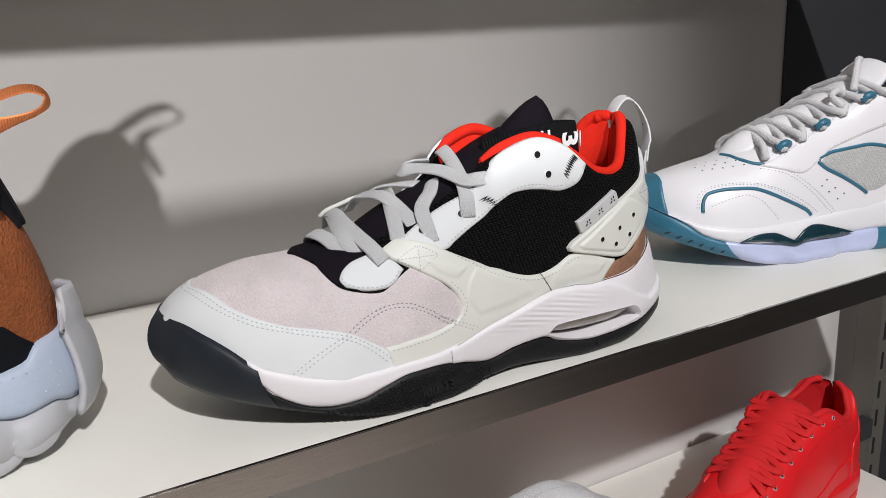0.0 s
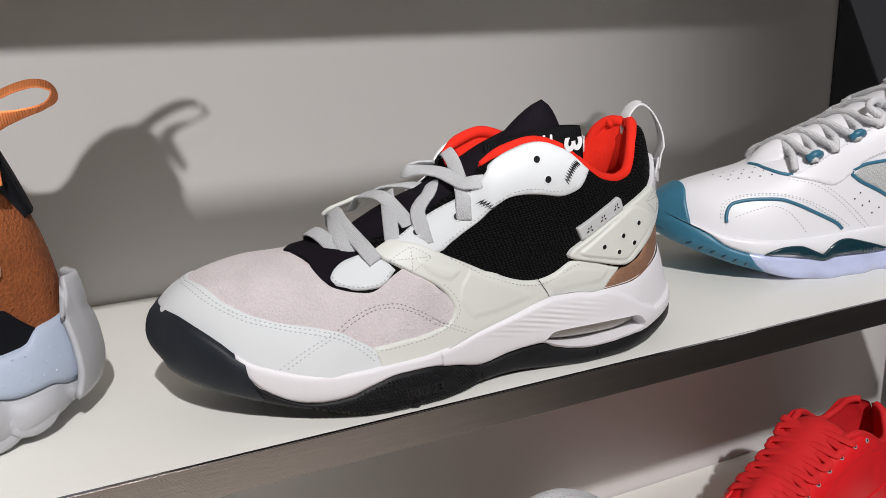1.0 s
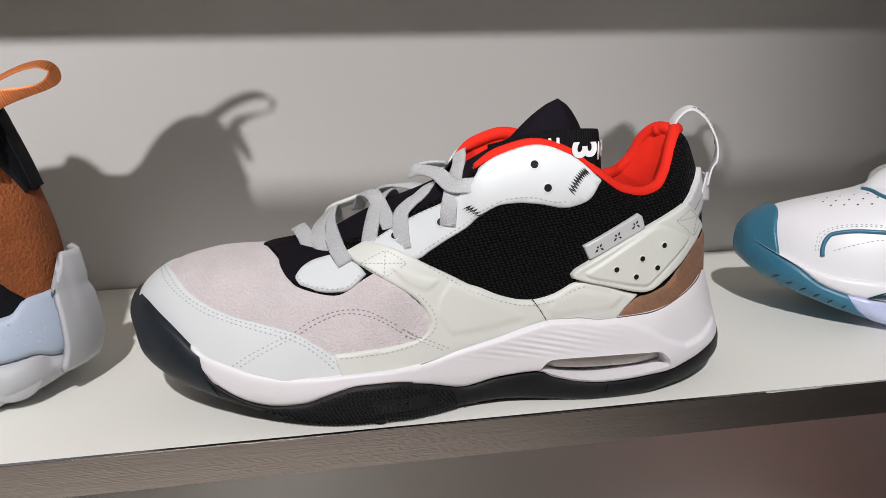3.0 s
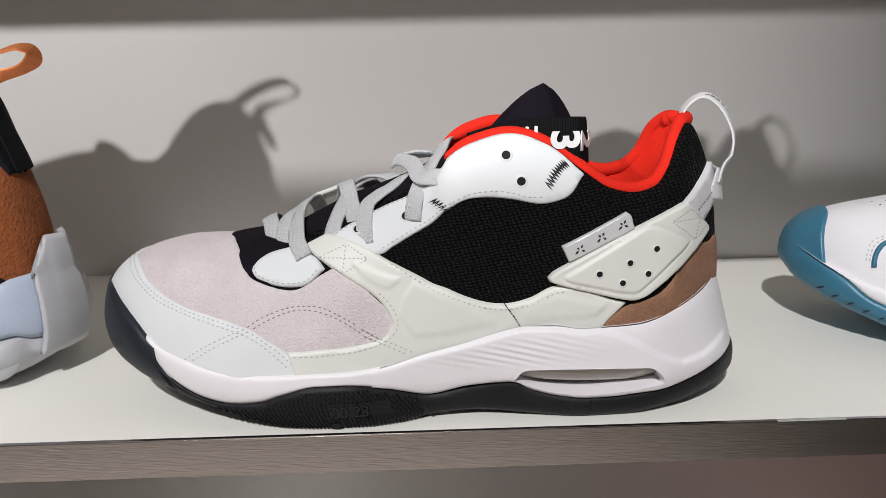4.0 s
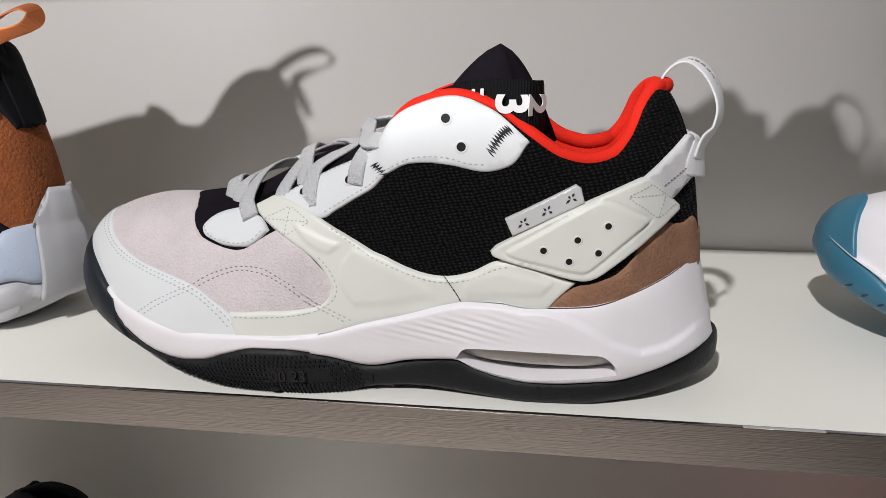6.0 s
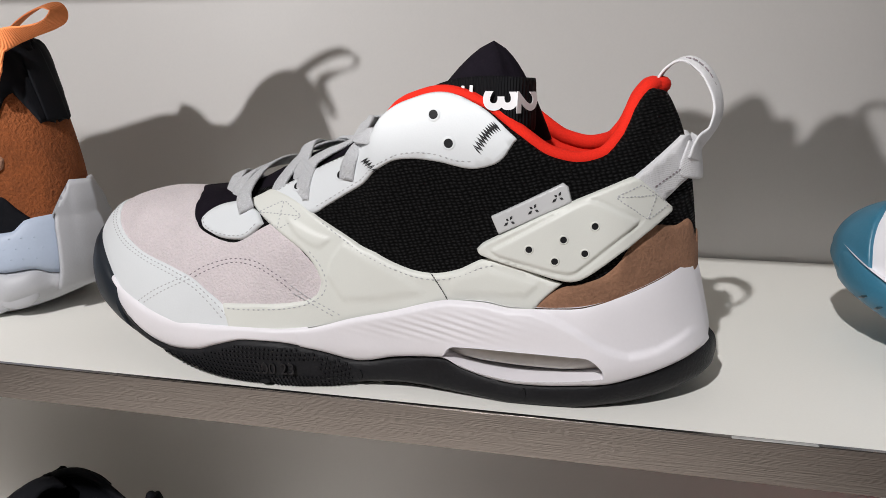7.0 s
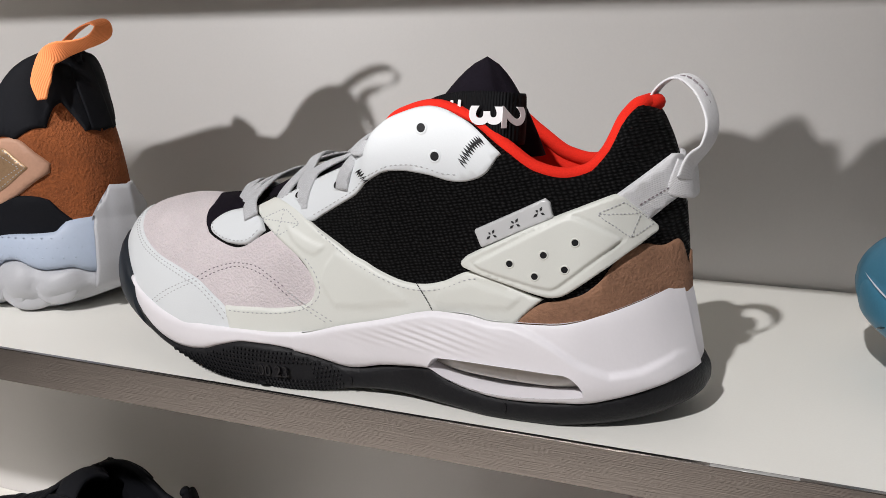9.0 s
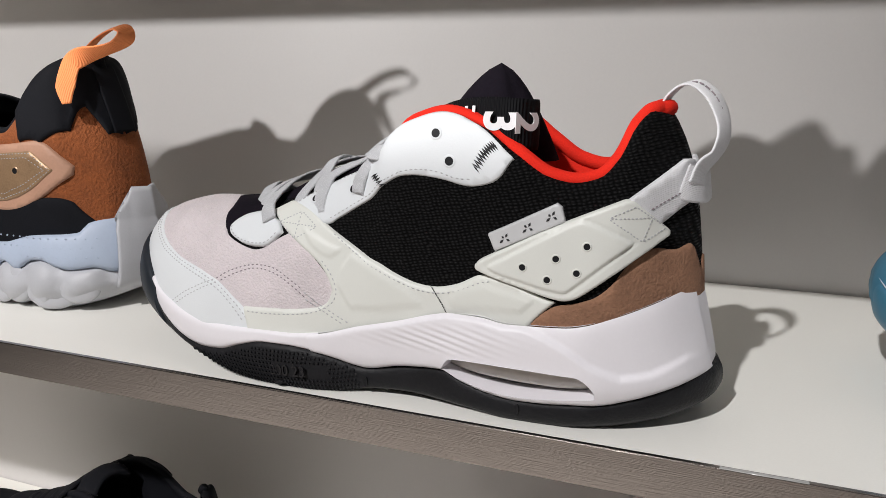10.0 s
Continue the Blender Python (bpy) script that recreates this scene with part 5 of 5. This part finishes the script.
for k in range(6):
    x = -152 + k * 5.5
    z = float(COURT_RIMS(np.array([x]))[0, 2]) + 5
    p = [SOLE.point(float(SOLE.a(x + d)), -1, z + d * 0.55, 1.55) for d in (-2.0, 0.0, 2.2)]
    tube("tread_slot", np.array(p) * 1000, [0.3, 0.8, 0.3], M["deep_teal"], court, sides=6, step=1)
bead("piping", COURT, [(0.235, -0.73), (0.236, -0.66), (0.243, -0.579), (0.255, -0.535), (0.291, -0.521), (0.332, -0.556), (0.36, -0.618), (0.4, -0.73), (0.434, -0.822), (0.445, -0.865)], 0.2, 1.3, M["petrol"], court, "petrol-blue piping")
bead("piping", COURT, [(0.322, -0.02), (0.328, -0.10), (0.334, -0.2), (0.35, -0.310), (0.368, -0.365)], 0.2, 1.3, M["petrol"], court, "petrol-blue piping")
bead("piping", COURT, [(0.555, -0.819), (0.511, -0.695), (0.479, -0.598), (0.463, -0.525), (0.464, -0.49), (0.485, -0.482), (0.511, -0.505), (0.57, -0.56), (0.62, -0.62)], 0.2, 1.3, M["petrol"], court, "petrol-blue piping")
patch("mesh_window", [(0.555, -0.81), (0.511, -0.69), (0.480, -0.595), (0.466, -0.525), (0.486, -0.487), (0.511, -0.51), (0.57, -0.565), (0.63, -0.63), (0.60, -0.78)], CO, 0.5, M["white_mesh"], court, "white knit side window", FORM_SCALE)
patch("eyestay", [(0.358, -0.367), (0.402, -0.30), (0.443, -0.23), (0.497, -0.15), (0.519, -0.10), (0.60, -0.02), (0.66, -0.12), (0.64, -0.40), (0.56, -0.46), (0.49, -0.46), (0.46, -0.52), (0.43, -0.56), (0.396, -0.47)], CO, 1.3, M["cold_white"], court, "white leather lace panel", FORM_SCALE, rim=0.8, corner=60)
for line in ([(0.223, -0.70), (0.226, -0.62), (0.233, -0.533), (0.261, -0.467), (0.305, -0.471), (0.344, -0.525), (0.382, -0.614), (0.422, -0.737), (0.459, -0.857)], [(0.228, -0.70), (0.231, -0.62), (0.239, -0.545), (0.262, -0.485), (0.305, -0.487), (0.344, -0.54), (0.382, -0.63), (0.417, -0.75), (0.452, -0.86)],
             [(0.358, -0.39), (0.396, -0.495), (0.434, -0.66), (0.467, -0.803), (0.489, -0.888)], [(0.364, -0.375), (0.402, -0.485), (0.440, -0.65), (0.473, -0.79), (0.495, -0.88)], [(0.251, -0.68), (0.297, -0.614), (0.324, -0.606), (0.348, -0.672), (0.368, -0.776), (0.38, -0.849)]):
    stitches("stitching", COURT, line, 0.25, M["thread"], court, gap=2.6)
for line in ([(0.402, -0.33), (0.443, -0.26), (0.497, -0.18), (0.519, -0.13)], [(0.49, -0.44), (0.56, -0.44), (0.63, -0.39)]):
    stitches("stitching", COURT, line, 1.35, M["thread"], court, gap=2.4)
for i in range(5):
    for j in range(3):
        a, v = 0.245 + 0.019 * i + 0.008 * j, -0.05 - 0.085 * j - 0.02 * i
        eyelet("vent_hole", COURT, a, v, 0.15, 0.62, court, M["cold_white"], M["dark_thread"])
for a, v in ((0.477, -0.668), (0.493, -0.737), (0.511, -0.788), (0.467, -0.697), (0.481, -0.75), (0.499, -0.809)):
    eyelet("vent_hole", COURT, a, v, 0.15, 0.7, court, M["cold_white"], M["dark_thread"])
COURT_EYES = [(0.372, -0.33), (0.405, -0.30), (0.44, -0.27), (0.478, -0.23), (0.516, -0.19), (0.556, -0.16), (0.59, -0.13)]
for e, f in zip(COURT_EYES, COURT_EYES[1:]):
    lace_run(COURT, court, M["cord"], court_rows, e[0], e[1], f[0], -f[1], 3.0, 4.0, 5.6, 2, True)
    lace_run(COURT, court, M["cord"], court_rows, e[0], -e[1], f[0], f[1], 6.0, 4.4, 5.6, 2, True)
tube("lace", [(2, 30, 122), (10, 38, 134), (20, 48, 143), (30, 58, 141), (24, 68, 132)], 2.8, M["cord"], court, sides=8)
tube("lace", [(-2, 34, 118), (-12, 30, 123), (-20, 26, 119), (-14, 20, 112)], 2.8, M["cord"], court, sides=8)
for k in range(3):
    e = COURT_EYES[2 * k + 1]
    c = COURT.off(np.array([e[0]]), np.array([e[1] * 0.8]), np.array([0.002]))[0] * 1000
    tube("lace_loop", [c + np.array(d) for d in ((-4, 0, -1), (-1.5, -2, 2), (2, -2, 3), (5, 0, 2))], 3.1, M["petrol"], court, "petrol-blue lace loop", sides=8)


def plain_shoe(name, label, place, turn, leather, cloth, lace_material, sole_material, form=COURT, slip_on=False):
    """A low sneaker in one colour: upper, overlays, lining, tongue, laces and cup sole."""
    shoe = thing(name, label, "shoe", place, turn, "shoes on the lower shelf")
    base_upper(form, leather, shoe, "")
    if slip_on:
        sole_band("midsole", SOLE, COURT_RIMS, 2, 0, 0.002, 0.998, sole_material, shoe, k=11, bulge=0.8)
        bead("side_seam", form, [(0.30, -0.80), (0.42, -0.55), (0.60, -0.50), (0.80, -0.55)], 0.3, 0.7, leather, shoe)
        return shoe
    lining_of(form, shoe, cloth)
    r = tongue_of(form, (20, 50, 121), cloth, shoe, 20)
    sole_band("midsole", SOLE, COURT_RIMS, 1, 0, 0.002, 0.998, sole_material, shoe, k=9, bulge=0.8)
    sole_band("outsole", SOLE, COURT_RIMS, 2, 1, 0.002, 0.998, sole_material, shoe, k=7, bulge=0.6)
    place_on = on_form(form)
    for s in (1, -1):
        patch("eyestay", [(a, s * v) for a, v in [(0.345, -0.28), (0.40, -0.15), (0.45, -0.07), (0.52, -0.05), (0.60, -0.02), (0.66, -0.10), (0.655, -0.30), (0.60, -0.36), (0.52, -0.38), (0.45, -0.42), (0.39, -0.45)]], place_on, 1.5, leather, shoe, "", FORM_SCALE, grid=4)
        patch("heel_panel", [(a, s * v) for a, v in [(0.70, -0.88), (0.71, -0.55), (0.74, -0.45), (0.80, -0.46), (0.87, -0.40), (0.93, -0.30), (0.98, -0.30), (0.98, -0.88)]], place_on, 1.3, leather, shoe, "", FORM_SCALE, grid=4)
        bead("side_seam", form, [(a, s * v) for a, v in [(0.45, -0.60), (0.50, -0.76), (0.56, -0.80), (0.64, -0.72), (0.72, -0.60)]], 0.3, 0.7, leather, shoe)
        patch("toe_overlay", [(a, s * v) for a, v in [(0.04, -0.9), (0.13, -0.45), (0.20, -0.36), (0.30, -0.50), (0.37, -0.62), (0.42, -0.80), (0.42, -0.92)]], place_on, 1.2, leather, shoe, "", FORM_SCALE, grid=4)
        stitches("stitching", form, [(a, s * v) for a, v in [(0.65, -0.29), (0.60, -0.345), (0.52, -0.365), (0.45, -0.405), (0.39, -0.435)]], 1.6, cloth, shoe)
    eyes = [(0.37, -0.27), (0.40, -0.24), (0.43, -0.21), (0.465, -0.19), (0.50, -0.17), (0.535, -0.16), (0.57, -0.15)]
    for e, f in zip(eyes, eyes[1:]):
        lace_run(form, shoe, lace_material, r, e[0], e[1], f[0], -f[1], 2.0, 3.2, 7.0, 2.2)
        lace_run(form, shoe, lace_material, r, e[0], -e[1], f[0], f[1], 4.0, 3.4, 7.0, 2.2)
    for a, v in eyes + [(0.605, -0.15)]:
        for s in (1, -1):
            eyelet("eyelet", form, a, s * (abs(v) + 0.02), 1.7, 1.5, shoe, M["thread"], M["dark_thread"])
    return shoe


plain_shoe("sneaker", "all-red leather low sneaker with red laces", (0.378, 0.065, LOW), 12, M["scarlet"], M["scarlet_cloth"], M["scarlet_cloth"], M["scarlet"])
plain_shoe("sneaker", "smooth white knit slip-on sneaker on the lower shelf", (0.076, 0.065, LOW), 0, M["white_cloth"], M["white_cloth"], M["cord"], M["cold_white"], SOCK, True)
plain_shoe("sneaker", "all-black nubuck sneaker with black laces", (-0.327, 0.09, LOW), 0, M["black_smooth"], M["black_smooth"], M["black_smooth"], M["rubber"], MAIN)

# slotted upright beside the lower shelf
M["post"] = ramp_material("grey_beige_metal", (0.16, 0.15, 0.135), 0.45, 0.3, vary=0.06, grain=500, bump=0.05)
upright = thing("shelf_upright", "grey-beige slotted metal shelf upright", "upright", (0.655, 0.2, -1.0))
part("post", box(0, 0.03, 0, 0.03, 0, 0.96, 0.001), M["post"], upright)
for k in range(24):
    part("slot", box(0.009, 0.013, -0.0006, 0.002, 0.04 + k * 0.038, 0.062 + k * 0.038), M["dark_thread"], upright, smooth=False)
part("bracket", box(-0.05, 0.0, -0.004, 0.012, 0.675, 0.70, 0.001), M["dark"], upright)
